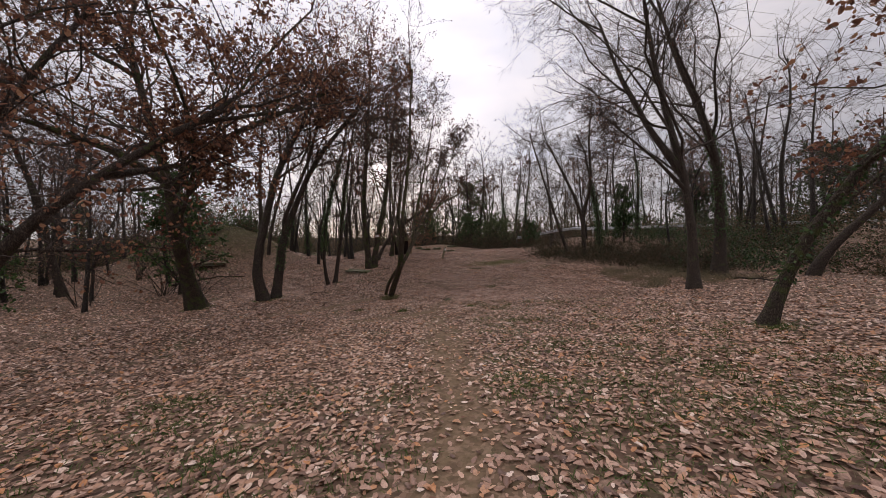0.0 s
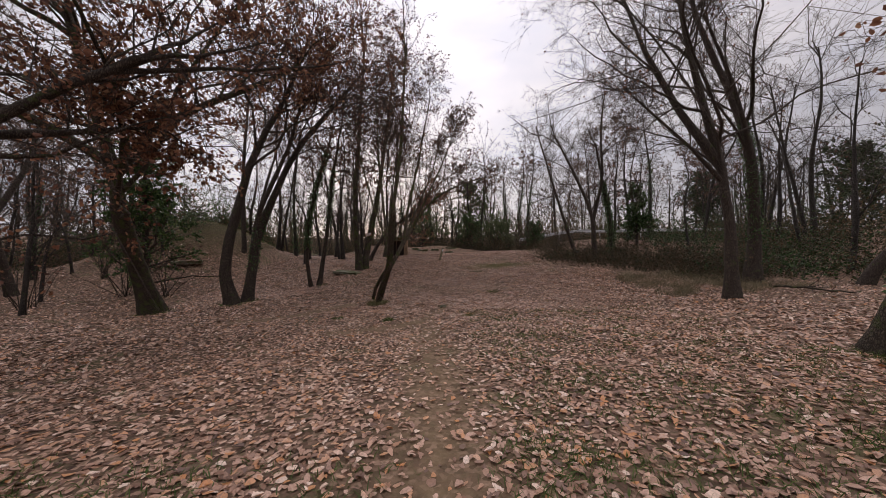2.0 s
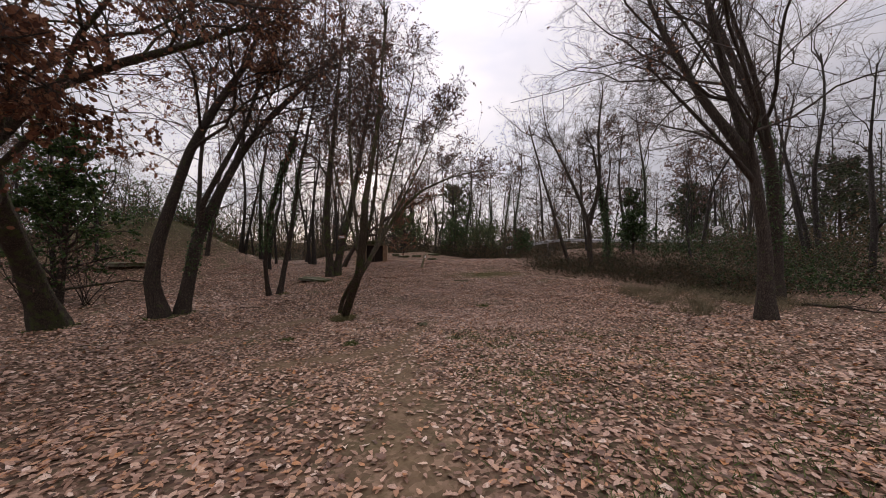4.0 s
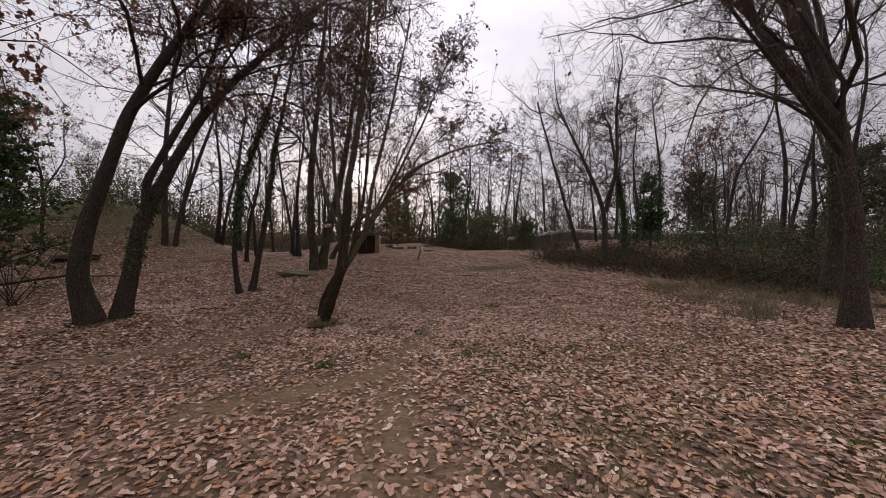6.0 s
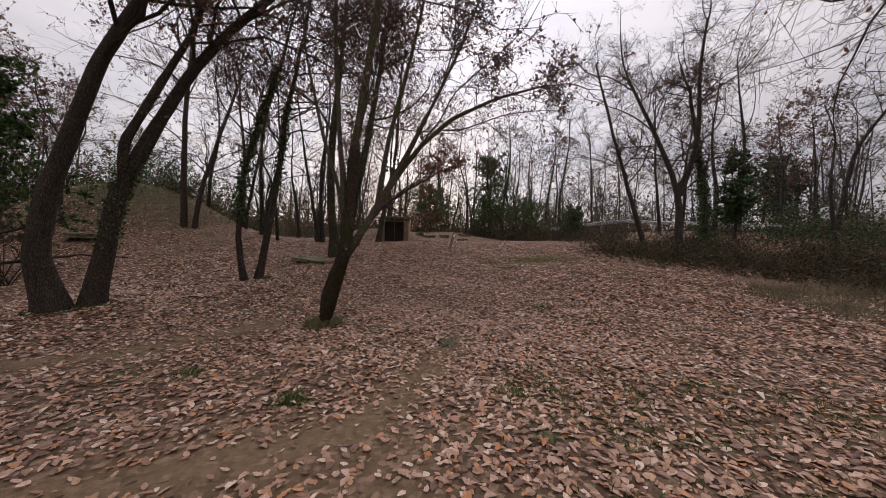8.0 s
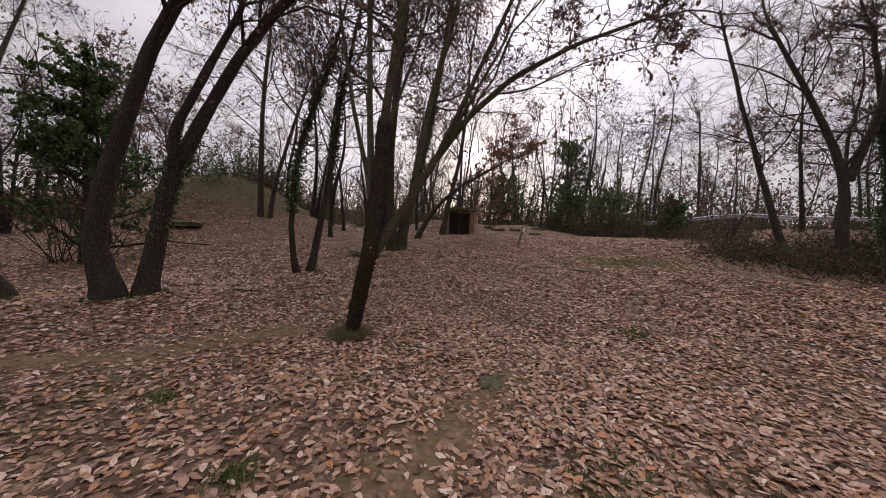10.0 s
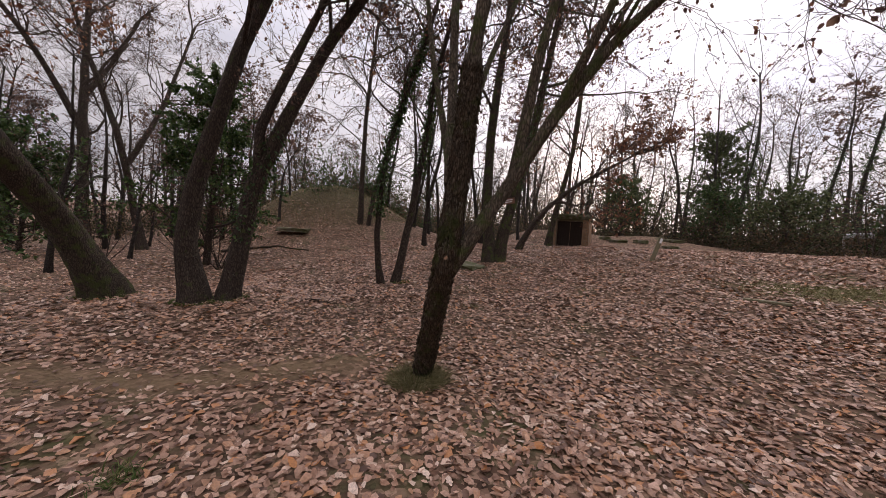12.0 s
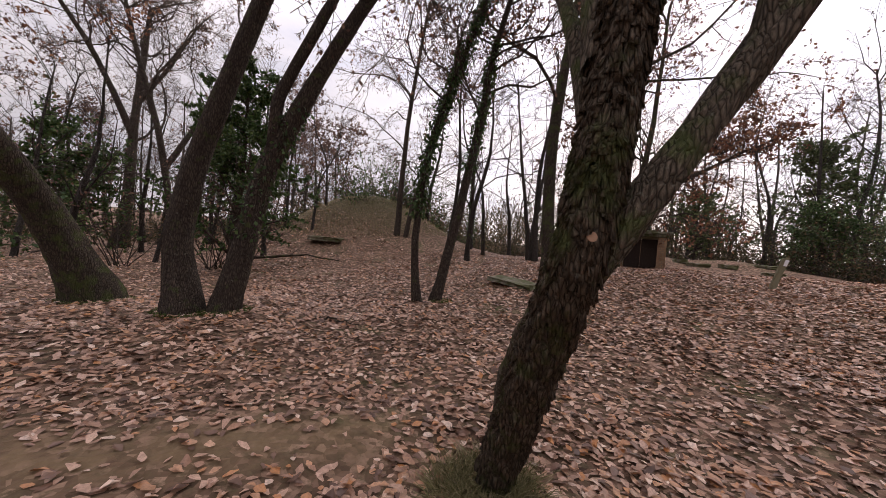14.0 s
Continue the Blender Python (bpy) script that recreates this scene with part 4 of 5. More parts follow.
thicket("bramble_thicket", [(-31 + 15 * woods.random(), 26 + 12 * woods.random(), 0) for _ in range(60)], 2.6, 1500, 42000,
        "brown scrub under the oaks", 45, M_BRAMBLE, 0.11, 0.1)


thicket("bramble_thicket", [(-38 + 20 * woods.random(), 30 + 16 * woods.random(), 0) for _ in range(90)], 4.2, 1500, 50000,
        "tall brown scrub between the far oaks", 46, M_BRAMBLE, 0.17, 0.05)
thicket("bramble_thicket", [(-26 + 30 * woods.random(), 44 + 9 * woods.random(), 0) for _ in range(90)], 5.5, 1200, 40000,
        "tall brown scrub closing the wood", 47, M_BRAMBLE, 0.17, 0.05)
thicket("bramble_thicket", [(6 + 52 * woods.random(), 46 + 8 * woods.random(), 0) for _ in range(120)], 4.5, 1300, 30000,
        "tall brown scrub beyond the road", 48, M_BRAMBLE, 0.23, 0.02)
thicket("bramble_thicket", [(27 + 12 * woods.random(), -2 + 30 * woods.random(), 0) for _ in range(90)], 6.0, 1000, 40000,
        "tall brown scrub under the bare oaks", 49, M_BRAMBLE, 0.16, 0.05)
thicket("bramble_thicket", [(-36 + 12 * woods.random(), 8 + 20 * woods.random(), 0) for _ in range(70)], 2.6, 1300, 26000,
        "brown scrub beyond the crooked oaks", 58, M_BRAMBLE, 0.12, 0.1)
thicket("evergreen_undergrowth", [(13 + 10 * woods.random(), 16 + 12 * woods.random(), 0) for _ in range(30)], 1.6, 700, 12000,
        "dark ivy and holly undergrowth past the brambles", 57, M_IVY, 0.1, 0.08)
thicket("evergreen_undergrowth", [(-30 + 14 * woods.random(), 25 + 11 * woods.random(), 0) for _ in range(26)], 2.4, 800, 15000,
        "dark green evergreen undergrowth under the oaks", 50, M_EVERGREEN, 0.12, 0.05)


# shoots rising from one stool
def shrub(x, y, height, n, label, seed):
    rng = np.random.default_rng(seed)
    p = np.tile(np.array([0, 0, -0.1]), (n, 1)) + np.stack([rng.normal(0, 0.12, n), rng.normal(0, 0.12, n), np.zeros(n)], -1)
    d = unit(np.stack([rng.normal(0, 0.45, n), rng.normal(0, 0.45, n), np.ones(n)], -1))
    pts = [p]
    for k in range(8):
        d = unit(d + rng.normal(0, 0.07, d.shape))
        p = p + d * height / 8
        pts.append(p)
    P = np.stack(pts, 1)
    R = np.linspace(0.017, 0.004, 9)[None] * rng.uniform(0.6, 1.3, n)[:, None]
    root = empty("coppice_shrub", x, y, gz(x, y), label, "shrub")
    for k in range(n):
        array_part("shoot", *tubes(P[k:k + 1], R[k:k + 1], 5), M_BARK, root, smooth=True)
    L2, R2 = sprout(rng, P, R, 9, 0.3, (25, 60), 0.25, 0.5, 4, 0.18, 0.02, 0.003)
    tagged(array_part("twigwork", *tubes(L2, R2, 3), M_TWIG, root), kind="stuff")
    v, f = leaf_cloud(rng, L2, 260, 0.08)
    tagged(array_part("leaves", v, f, M_LEAF_DULL, root), kind="stuff")
    return root


shrub(-14.6, 17.6, 3.6, 16, "fan of bare shoots from an old stump", 51)
shrub(-18.5, 20.5, 3.4, 14, "fan of bare shoots under the oaks", 52)
shrub(-12.9, 17.8, 3.0, 10, "thin bare shrub behind the leaning oak", 53)
shrub(-16.8, 15.6, 3.2, 12, "bare many-stemmed shrub under the oaks", 54)
shrub(8.2, 26.5, 3.0, 14, "bare many-stemmed shrub at the clearing's edge", 55)
shrub(6.6, 30.0, 3.4, 16, "bare many-stemmed shrub before the wood", 56)

# ======== the brick doorway ========
def doorway(x, y, turn):
    z = gz(x, y) - 0.04
    root = empty("tomb_doorway", x, y, z, "small brick-pillared tomb entrance with a dark wooden double door", "doorway", rz=turn)
    rb = random.Random(4)
    for sx, w in ((-0.70, 0.2), (0.75, 0.3)):
        pillar = part("pillar", box_bm(w - 0.02, 0.5, 1.36, 0.01, (sx, 0.01, 0)), M_MORTAR, root, "weathered tan brick pillar")
        for k in range(17):
            for j in range(2):
                cut = w * (0.36 if (k + j) % 2 else 0.64) - 0.012
                at = sx - w / 2 + (cut / 2 if j == 0 else w - cut / 2)
                part("brick", box_bm(cut, 0.05, 0.066, 0.006, (at, -0.255 + rb.uniform(-0.006, 0.006), 0.008 + 0.079 * k)), M_BRICK, pillar)
    for sx in (-0.3, 0.3):
        leafd = part("door_leaf", box_bm(0.585, 0.05, 1.24, 0.008, (sx, 0.1, 0.03)), M_DOOR, root, "dark old wooden door leaf")
        for k in range(5):
            part("board", box_bm(0.108, 0.02, 1.22, 0.006, (sx - 0.23 + 0.115 * k, 0.06, 0.04)), M_DOOR, leafd)
        part("rail", box_bm(0.56, 0.025, 0.09, 0.006, (sx, 0.038, 0.9)), M_DOOR, leafd)
    part("latch", box_bm(0.03, 0.03, 0.09, 0.005, (0.05, 0.02, 0.66)), M_DOOR, root, "small dark latch")
    part("door_head", box_bm(1.16, 0.12, 0.1, 0.012, (0.0, 0.08, 1.275)), M_WOOD, root, "grey timber above the door")
    part("lintel", box_bm(1.85, 0.7, 0.09, rough=0.012, at=(0.03, 0.0, 1.375), seed=2), M_STONE, root, "grey stone lintel")
    part("roof_slab", box_bm(2.15, 1.2, 0.09, rough=0.022, at=(0.02, 0.2, 1.465), seed=3), M_STONE, root, "rough mossy roof slab")
    part("roof_slab", box_bm(1.5, 0.9, 0.07, rough=0.02, at=(-0.1, 0.35, 1.55), seed=5), M_STONE, root, "rough mossy roof slab")
    for sx in (-0.72, 0.78):
        part("side_wall", box_bm(0.22, 2.0, 1.34, 0.03, (sx, 1.27, 0)), M_BRICK, root)
    part("back_wall", box_bm(1.7, 0.25, 1.34, 0.03, (0.03, 2.4, 0)), M_BRICK, root)
    part("notice", box_bm(0.12, 0.012, 0.16, 0.002, (-0.7, -0.295, 1.12)), M_WHITE, root, "small pale notice plate")


doorway(-3.62, 29.45, 5)


def thing(name, bm, material, x, y, dz, label, category, rz=0.0, rx=0.0, ry=0.0, group="", smooth=False):
    ob = part(name, bm, material, None, label, smooth)
    ob.matrix_world = pose(x, y, gz(x, y) + dz, rx, ry, rz)
    return tagged(ob, label, category, group)


# leaning marker post with a pale plate
post = empty("marker_post", -0.1, 25.2, gz(-0.1, 25.2) - 0.12, "short leaning wooden marker post with a pale plate", "post", rz=20)
post.matrix_world = pose(-0.1, 25.2, gz(-0.1, 25.2) - 0.12, 0, 15, 12)
bm = box_bm(0.12, 0.12, 0.98, 0.012)
for v in bm.verts:
    if v.co.z > 0.9:
        v.co.z += 0.5 * v.co.x
part("shaft", bm, M_WOOD, post, "green-grey weathered timber")
part("plate", box_bm(0.07, 0.008, 0.16, 0.002, (0.02, -0.071, 0.76)), M_WHITE, post, "small pale plate")

thing("plank", box_bm(0.75, 0.2, 0.05, 0.012), M_WOOD, 2.0, 21.3, 0.0, "grey weathered plank lying among the leaves", "plank", rz=-4)
thing("stone_slab", box_bm(1.5, 0.8, 0.14, rough=0.035, seed=7), M_STONE, -5.5, 21.9, -0.02, "flat mossy stone slab lying on the ground", "stone", rz=-14, ry=4)
thing("stone_slab", box_bm(1.5, 0.7, 0.16, rough=0.035, seed=8), M_STONE, -15.2, 22.2, 0.0, "mossy slab before the burial mound", "stone", rz=30, group="")
thing("trail_stone", box_bm(0.24, 0.34, 0.07, rough=0.03, seed=9), M_MOSSROCK, 0.1, 14.1, -0.045, "flat mossy stone set in the trail", "stone", rz=12)
for x, y, w, a, s in ((-1.7, 32.9, 0.9, 6, 1), (-0.6, 33.4, 0.7, -5, 2), (0.7, 31.6, 0.7, -8, 3), (0.9, 34.6, 1.0, 10, 4), (-2.4, 33.2, 0.6, 2, 5)):
    thing("stone_block", box_bm(w, 0.45, 0.16, rough=0.03, seed=10 + s), M_STONE, x, y, -0.02, "dark weathered stone block on the low mound", "stone", rz=a, group="blocks on the low mound")

# wooden plate on the clustered oak
sign = empty("name_plate", -4.62, 23.06, 3.0, "small brown wooden plate on the oak trunk", "sign", rz=10)
sign.matrix_world = pose(-4.47, 23.07, 2.4, 0, -10, 12)
part("board", box_bm(0.42, 0.03, 0.2, 0.006), M_PLATE, sign)
for k, w in enumerate((0.26, 0.3)):
    part("text_bar", box_bm(w, 0.004, 0.025, 0, (0, -0.018, 0.055 + 0.07 * k)), M_WHITE, sign, "unreadable pale line of writing")

# fallen branches
def fallen(points, r, label, seed):
    rng = np.random.default_rng(seed)
    pts = [(x, y, gz(x, y) + h) for x, y, h in points]
    o = np.array(pts[0])
    root = empty("fallen_branch", *o, label, "branch")
    p = stem_path([np.array(q) - o for q in pts], 12, rng, 0.02)
    rad = np.linspace(r, r * 0.35, 12)
    array_part("stick", *tubes(p[None], rad[None], 7), M_BARK_MOSSY, root, smooth=True)
    L, R = sprout(rng, p[None], rad[None], 5, 0.3, (25, 55), 0.3, 0.5, 5, 0.15, 0.05, 0.006)
    for k in range(len(L)):
        array_part("twig", *tubes(L[k:k + 1], R[k:k + 1], 4), M_TWIG, root)


fallen([(12.6, 14.6, 0.05), (12.5, 13.6, 0.1), (12.7, 12.9, 0.05), (12.9, 12.2, 0.12)], 0.045, "mossy fallen branch under the bare oaks", 61)
fallen([(-15.4, 19.0, 0.2), (-13.8, 20.2, 0.3), (-12.4, 21.0, 0.15)], 0.06, "fallen branch before the burial mound", 62)
fallen([(-6.6, 16.6, 0.03), (-6.2, 16.8, 0.05), (-5.9, 16.9, 0.03)], 0.02, "thin fallen stick among the leaves", 63)

# sawn stub on the forked tree
bm = bmesh.new()
bmesh.ops.create_cone(bm, cap_ends=True, segments=14, radius1=0.026, radius2=0.02, depth=0.11)
bmesh.ops.transform(bm, matrix=pose(0.60, -0.62, 1.58, 75, 0, 35), verts=bm.verts)
part("sawn_stub", bm, M_CUT, near, "pale sawn branch stub")

# ======== road, rail and sign past the brambles ========
def rail_at(x):
    return 36.2 - 0.055 * (x - 10)


road = bmesh.new()
rows_ = []
for i in range(41):
    x = 2 + 2.2 * i
    y = rail_at(x) + 1.2
    rows_.append([road.verts.new((x, y + o, gz(x, y) + 0.12)) for o in (0, 1.5, 3.0, 5.5)])
for a, b in zip(rows_, rows_[1:]):
    for k in range(3):
        road.faces.new((a[k], b[k], b[k + 1], a[k + 1]))
road_ob = tagged(part("road", road, M_ASPHALT, None, "narrow grey asphalt road beyond the brambles"), category="road", kind="structure")
rail = empty("guard_rail", 30, rail_at(30), gz(30, rail_at(30)), "steel guard rail on short posts along the road", "guard rail")
bm = bmesh.new()
prof = [(0, 0.62), (-0.05, 0.66), (-0.05, 0.72), (0, 0.76), (-0.05, 0.80), (-0.05, 0.86), (0, 0.9)]
prev = None
for i in range(35):
    x = 8 + 2.0 * i
    y = rail_at(x)
    ring = [bm.verts.new((x - 30, y + dy - rail_at(30), gz(x, y) + h + 0.15 - rail.matrix_world.translation.z)) for dy, h in prof]
    if prev:
        for k in range(len(prof) - 1):
            bm.faces.new((prev[k], ring[k], ring[k + 1], prev[k + 1]))
    prev = ring
band = part("rail_band", bm, M_STEEL, rail)
for i in range(18):
    x = 8 + 4.0 * i
    y = rail_at(x)
    part("rail_post", box_bm(0.12, 0.1, 1.0, 0.01, (x - 30, y - rail_at(30) + 0.08, gz(x, y) - 0.05 - rail.matrix_world.translation.z)), M_CONCRETE, rail)

sx_, sy_ = 27.9, 34.7
roadsign = empty("road_sign", sx_, sy_, gz(sx_, sy_) - 0.1, "round white road sign on a thin post, grey band", "road sign", rz=-35)
bm = bmesh.new()
bmesh.ops.create_cone(bm, cap_ends=True, segments=10, radius1=0.035, radius2=0.035, depth=2.3)
bmesh.ops.translate(bm, vec=(0, 0.04, 1.15), verts=bm.verts)
part("pole", bm, M_STEEL, roadsign)
bm = bmesh.new()
bmesh.ops.create_cone(bm, cap_ends=True, segments=32, radius1=0.45, radius2=0.45, depth=0.03)
bmesh.ops.transform(bm, matrix=pose(0, 0, 2.0, 90, 0, 0), verts=bm.verts)
part("disc", bm, M_WHITE, roadsign, "white round plate")
part("band", box_bm(0.62, 0.012, 0.13, 0.003, turn=pose(0, 0, 0, 0, -35, 0), at=(-0.04, -0.022, 1.95)), M_GREY, roadsign, "grey slanting band")

# ======== grass ========
def tuft_field(name, xs, ys, height, material, label, seed, lean=0.5, width=0.006):
    rng = np.random.default_rng(seed)
    n = len(xs)
    base = np.stack([xs, ys, ground_z(xs, ys) - 0.01], -1)
    h = height * rng.uniform(0.5, 1.3, n)
    d = unit(np.stack([rng.normal(0, lean, n), rng.normal(0, lean, n), np.ones(n)], -1))
    side = unit(np.cross(d, rng.normal(size=(n, 3)))) * width
    mid = base + d * (h * 0.55)[:, None]
    tip = base + d * h[:, None] + np.stack([d[:, 0], d[:, 1], -0.35 * np.hypot(d[:, 0], d[:, 1])], -1) * (h * 0.5)[:, None]
    v = np.stack([base - side, base + side, mid + side * 0.7, mid - side * 0.7, tip], 1).reshape(-1, 3)
    o = (np.arange(n) * 5)[:, None]
    return tagged(array_part(name, v, [np.array([[0, 1, 2, 3]]) + o, np.array([[3, 2, 4]]) + o], material), label, "grass", kind="stuff")


def scatter(rng, cx, cy, sx, sy, n):
    return rng.normal(cx, sx, n), rng.normal(cy, sy, n)


gr = np.random.default_rng(71)
# green lawn patch ahead
x, y = scatter(gr, 3.7, 22.6, 1.1, 0.42, 7000)
tuft_field("grass_patch", x, y, 0.06, M_TUSSOCK, "patch of short green grass in the clearing", 72)
# sparse green blades in clumps along the way
cx, cy = np.concatenate([gr.uniform(0.8, 6.5, 300), gr.uniform(-6, 6, 330)]), np.concatenate([gr.uniform(0.5, 13, 300), gr.uniform(0.5, 5, 330)])
keep = (np.abs(cx - 0.2) > 0.5)
cx, cy = np.repeat(cx[keep], 45), np.repeat(cy[keep], 45)
tuft_field("grass_blades", cx + gr.normal(0, 0.16, len(cx)), cy + gr.normal(0, 0.16, len(cx)), 0.1, M_GRASS, "short green grass between the leaves", 73, 0.7, 0.005)
# dry grass at the brambles
cx, cy = gr.uniform(8.4, 13.5, 130), gr.uniform(13.8, 18.5, 130)
keep = cy > 12.0 + 0.2 * (13 - cx) + 1.2
cx, cy = np.repeat(cx[keep], 60), np.repeat(cy[keep], 60)
tuft_field("dry_grass", cx + gr.normal(0, 0.22, len(cx)), cy + gr.normal(0, 0.22, len(cx)), 0.32, M_DRYGRASS, "tall dry grass before the brambles", 74, 0.5, 0.005)
# tussock round the forked tree's foot
a, r = gr.uniform(0, 2 * np.pi, 2600), 0.14 + 0.2 * gr.random(2600)
tuft_field("grass_tussock", -2.44 + r * np.cos(a), 15.16 + r * np.sin(a), 0.2, M_TUSSOCK, "tussock of dull grass round the tree's foot", 75, 0.75, 0.0035)
for x0, y0, n, s in ((-1.5, 11.9, 260, 0.07), (-3.2, 12.6, 160, 0.1), (0.9, 12.2, 200, 0.1), (2.3, 16.4, 220, 0.12), (6.9, 7.0, 700, 0.22)):
    x, y = scatter(gr, x0, y0, s, s, n)
    tuft_field("grass_tuft", x, y, 0.1, M_GRASS, "small green tuft among fallen leaves", 76 + int(10 * s), 0.6, 0.005)
for x0, y0, r0, n in ((-8.1, 15.1, 0.36, 1500), (-7.78, 15.55, 0.34, 1500), (-10.5, 14.35, 0.5, 1600), (-6.1, 19.3, 0.22, 700)):
    a, r = gr.uniform(0, 2 * np.pi, n), r0 * (0.75 + 0.5 * gr.random(n))
    tuft_field("moss_fringe", x0 + r * np.cos(a), y0 + r * np.sin(a), 0.07, M_GRASS, "green moss and grass at the oak's foot", 95 + int(100 * r0), 0.8, 0.005)
a, r = gr.uniform(0, 2 * np.pi, 16000), 5.6 * np.sqrt(gr.random(16000))
tuft_field("mound_grass", -18.2 + r * np.cos(a), 26.6 + 0.85 * r * np.sin(a), 0.13, M_TUSSOCK, "dull grass growing over the burial mound", 90, 0.8, 0.009)
# pale meadow beyond the wood
bm = bmesh.new()
rows_ = []
for i in range(13):
    x = -70 + 5 * i
    rows_.append([bm.verts.new((x, y, gz(x, y) + 0.06)) for y in np.linspace(46, 66, 7)])
for a, b in zip(rows_, rows_[1:]):
    for k in range(6):
        bm.faces.new((a[k], b[k], b[k + 1], a[k + 1]))
tagged(part("meadow", bm, M_MEADOW, None, "pale meadow seen between the trunks"), category="meadow", kind="structure")


# ======== fallen leaves ========
def litter_places(rng, x0, x1, y0, y1, density):
    n = int((x1 - x0) * (y1 - y0) * density)
    x, y = rng.uniform(x0, x1, n), rng.uniform(y0, y1, n)
    patch = 0.5 + 0.5 * np.sin(0.9 * x + 1.3 * np.sin(0.7 * y)) * np.sin(1.1 * y + 0.8 * np.sin(0.6 * x))
    fine = 0.5 + 0.5 * np.sin(5.1 * x + 2 * np.sin(3.3 * y)) * np.sin(4.7 * y + 1.7 * np.sin(3.9 * x))
    keep = rng.random(n) < (0.55 + 0.3 * patch + 0.15 * fine) * (1 - 0.9 * trail(x, y)) * (1 - 0.85 * lawn_at(x, y))
    return x[keep], y[keep]


# lobed outline: half widths along the midrib
LOBES = np.array([(0.0, 0.03), (0.2, 0.17), (0.32, 0.13), (0.55, 0.3), (0.68, 0.22), (0.86, 0.28), (1.0, 0.04)])
SIMPLE = np.array([(0.0, 0.05), (0.28, 0.24), (0.72, 0.29), (1.0, 0.07)])
PLAIN = np.array([(0.0, 0.07), (0.5, 0.32), (1.0, 0.1)])


def litter_mesh(rng, x, y, outline, size):
    """Curled leaves lying on the ground."""
    n, k = len(x), len(outline)
    s, w = outline[:, 0] - 0.5, outline[:, 1]
    curl = rng.normal(0.18, 0.36, n)[:, None]
    bend = rng.normal(0.0, 0.28, n)[:, None]
    wj = w[None] * rng.uniform(0.8, 1.25, (n, k))
    S = (size * rng.uniform(0.55, 1.25, n))[:, None]
    mid = np.stack([np.tile(s, (n, 1)), np.zeros((n, k)), bend * (s ** 2)[None]], -1)
    up = curl * wj * 1.1
    lft = np.stack([np.tile(s, (n, 1)), wj, up + bend * (s ** 2)[None]], -1)
    rgt = np.stack([np.tile(s, (n, 1)), -wj * rng.uniform(0.8, 1.2, (n, 1)), up * rng.uniform(0.3, 1.2, (n, 1)) + bend * (s ** 2)[None]], -1)
    v = np.concatenate([mid, lft, rgt], 1) * S[:, :, None]
    a, tx, ty = rng.uniform(0, 2 * np.pi, n), rng.normal(0, 0.17, n), rng.normal(0, 0.17, n)
    ca, sa = np.cos(a)[:, None], np.sin(a)[:, None]
    z = v[:, :, 2] + v[:, :, 0] * tx[:, None] + v[:, :, 1] * ty[:, None]
    X = v[:, :, 0] * ca - v[:, :, 1] * sa
    Y = v[:, :, 0] * sa + v[:, :, 1] * ca
    gzv = ground_z(x, y)[:, None]
    low = np.minimum(z.min(axis=1, keepdims=True), 0)
    lift = (rng.random(n) ** 2 * 0.02)[:, None]
    V = np.stack([X + x[:, None], Y + y[:, None], z - 0.7 * low + gzv + 0.004 + lift], -1).reshape(-1, 3)
    j = np.arange(k - 1)
    f = np.concatenate([np.stack([j, j + 1, k + j + 1, k + j], -1), np.stack([j + 1, j, 2 * k + j, 2 * k + j + 1], -1)])
    F = (f[None] + (np.arange(n) * 3 * k)[:, None, None]).reshape(-1, 4)
    return V, F


lr = np.random.default_rng(81)
def gather(*sets):
    return np.concatenate([a for a, _ in sets]), np.concatenate([b for _, b in sets])


def flat_litter(rng, x, y, size):
    """Leaves too far off to show more than a bent blade."""
    n = len(x)
    a = rng.uniform(0, 2 * np.pi, n)
    along = np.stack([np.cos(a), np.sin(a), rng.normal(0, 0.25, n)], -1)
    side = np.stack([-np.sin(a), np.cos(a), rng.normal(0, 0.3, n)], -1)
    S = (size * rng.uniform(0.6, 1.25, n))[:, None]
    c = np.stack([x, y, ground_z(x, y) + 0.012 + 0.015 * rng.random(n)], -1)
    v = np.stack([c - along * S * 0.5, c + side * S * 0.3, c + along * S * 0.5, c - side * S * 0.3], 1).reshape(-1, 3)
    return v, np.array([[0, 3, 2, 1]]) + (np.arange(n) * 4)[:, None]


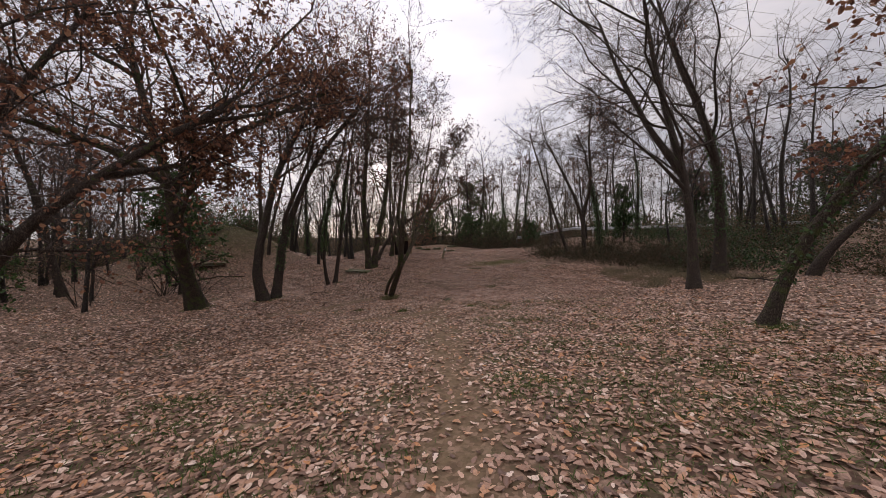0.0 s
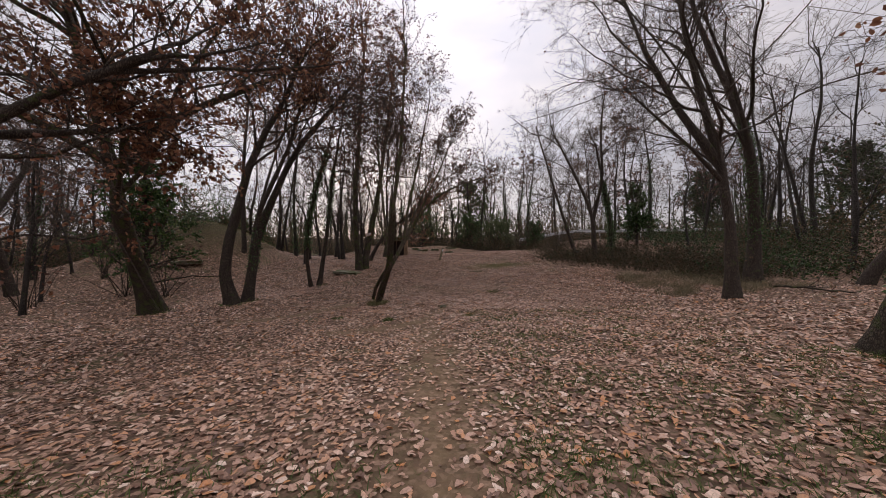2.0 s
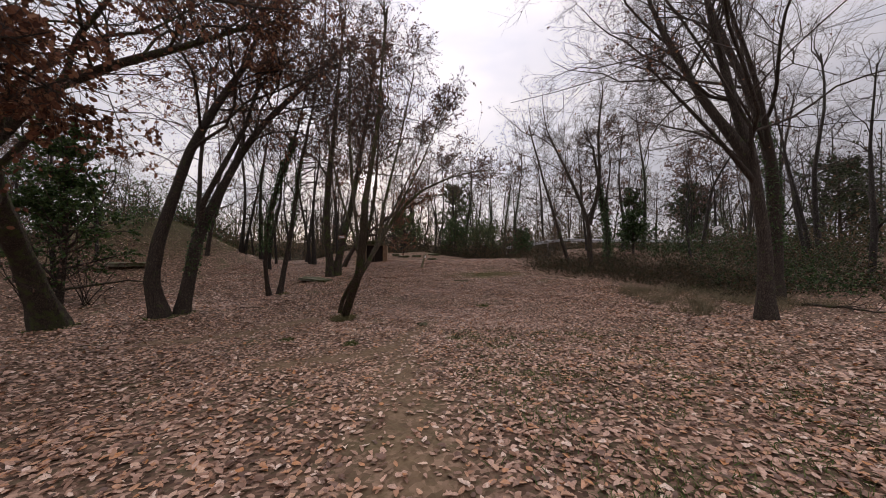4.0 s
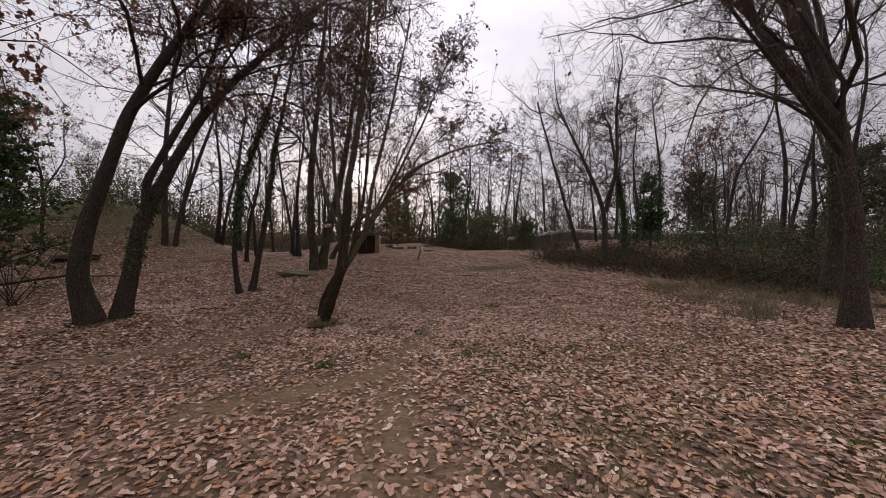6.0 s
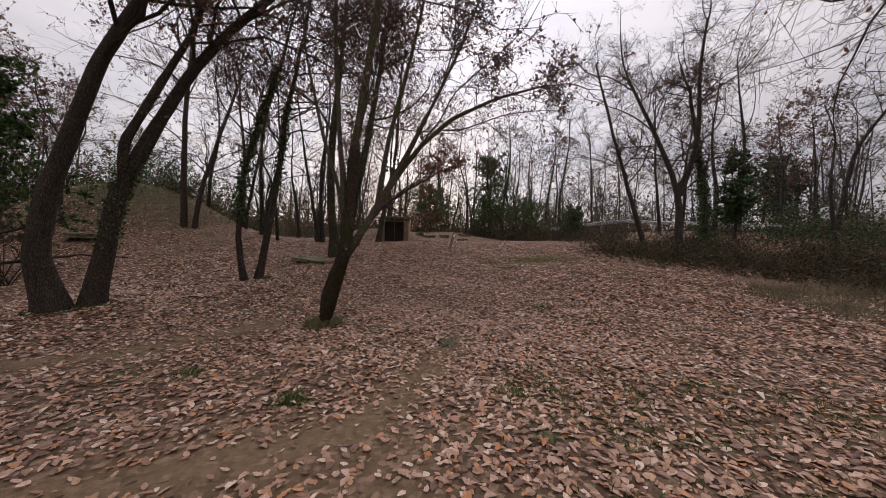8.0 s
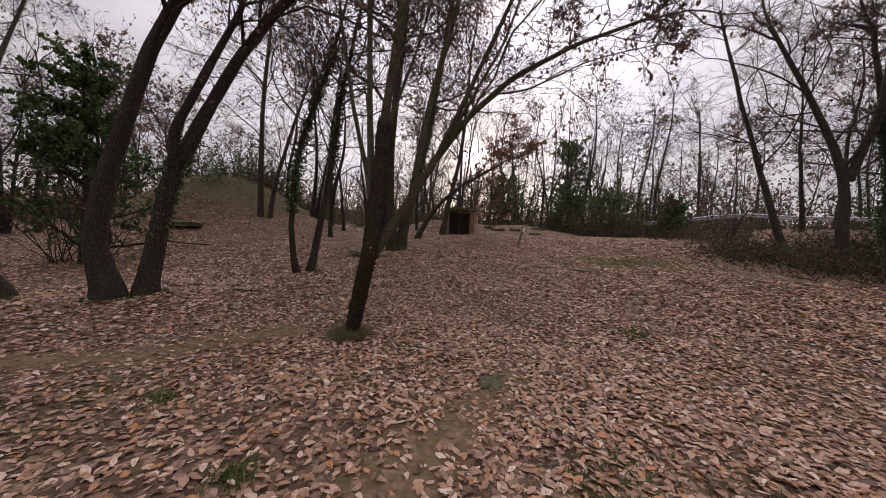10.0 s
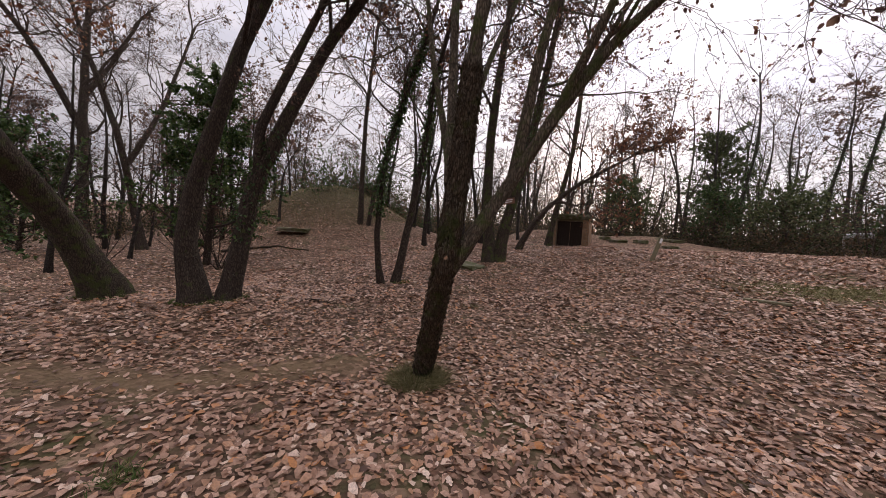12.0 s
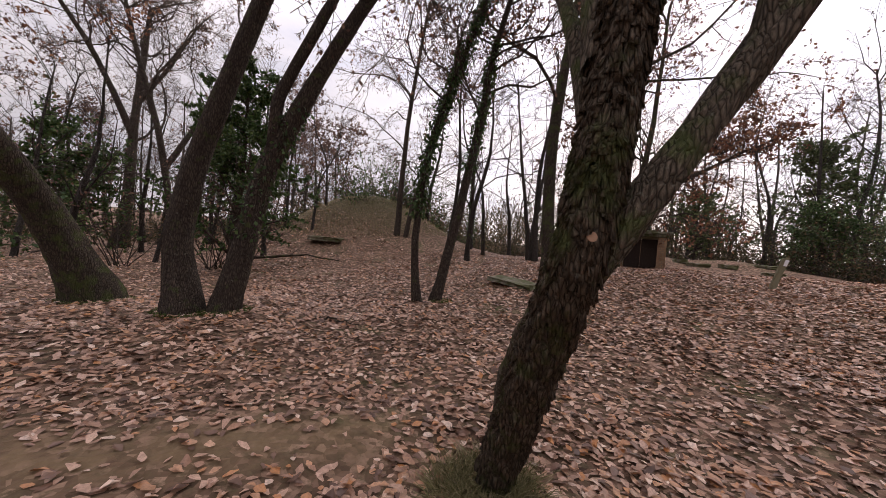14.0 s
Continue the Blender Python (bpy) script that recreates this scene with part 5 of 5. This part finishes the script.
# lobed leaves along the way, plainer ones further off
v1, f1 = litter_mesh(lr, *litter_places(lr, -3.2, 3.6, 0.4, 16.5, 70), LOBES, 0.09)
v2, f2 = litter_mesh(lr, *litter_places(lr, -3.2, 3.6, 0.4, 16.5, 240), SIMPLE, 0.078)
v3, f3 = litter_mesh(lr, *gather(litter_places(lr, -6.0, -3.2, 0.8, 16.5, 320), litter_places(lr, 3.6, 6.5, 0.8, 18.0, 400), litter_places(lr, -3.2, 3.6, 13.0, 20.0, 260),
                                 litter_places(lr, -1.0, 3.6, 9.0, 16.5, 130)), PLAIN, 0.08)
v4, f4 = flat_litter(lr, *gather(litter_places(lr, 3.6, 7.0, 17.0, 19.5, 380), litter_places(lr, 6.5, 11.0, 14.5, 18.0, 330), litter_places(lr, 6.5, 9.0, 18.0, 21.0, 280),
                                 litter_places(lr, 15.5, 22, 6.0, 17.0, 40), litter_places(lr, -11, -6.0, 3.0, 18.5, 270), litter_places(lr, 6.0, 10.5, 2.0, 14.5, 260),
                                 litter_places(lr, -18, -11, 4.0, 24, 120), litter_places(lr, -11, -3.2, 16.5, 27, 300), litter_places(lr, 10.5, 15.5, 4.0, 15.5, 120),
                                 litter_places(lr, -3.2, 6.5, 18.5, 31, 320), litter_places(lr, -26, -18, 10, 32, 60), litter_places(lr, -14, -3.2, 27, 32, 110),
                                 litter_places(lr, -22, -13, 22, 31, 20)), 0.1)
litter = tagged(array_part("fallen_leaves", *join([(v1, f1), (v2, f2), (v3, f3), (v4, f4)]), M_LITTER), "carpet of curled brown and pinkish oak leaves",
                "leaves", kind="stuff")

# the leaves nearest the trail, singly
pr = np.random.default_rng(91)
single = []
for k in range(6):
    v, f = litter_mesh(pr, np.zeros(1), np.zeros(1), LOBES, 0.09)
    v[:, 2] -= gz(0, 0)
    single.append(mesh_from("fallen_leaf", v, f, M_LITTER_SINGLE))
for i in range(300):
    x, y = pr.uniform(-1.6, 1.9), pr.uniform(1.6, 9.5)
    ob = new("fallen_leaf", single[i % 6])
    ob.matrix_world = pose(x, y, gz(x, y) + 0.012, pr.normal(0, 8), pr.normal(0, 8), pr.uniform(0, 360))
    ob.parent = ground
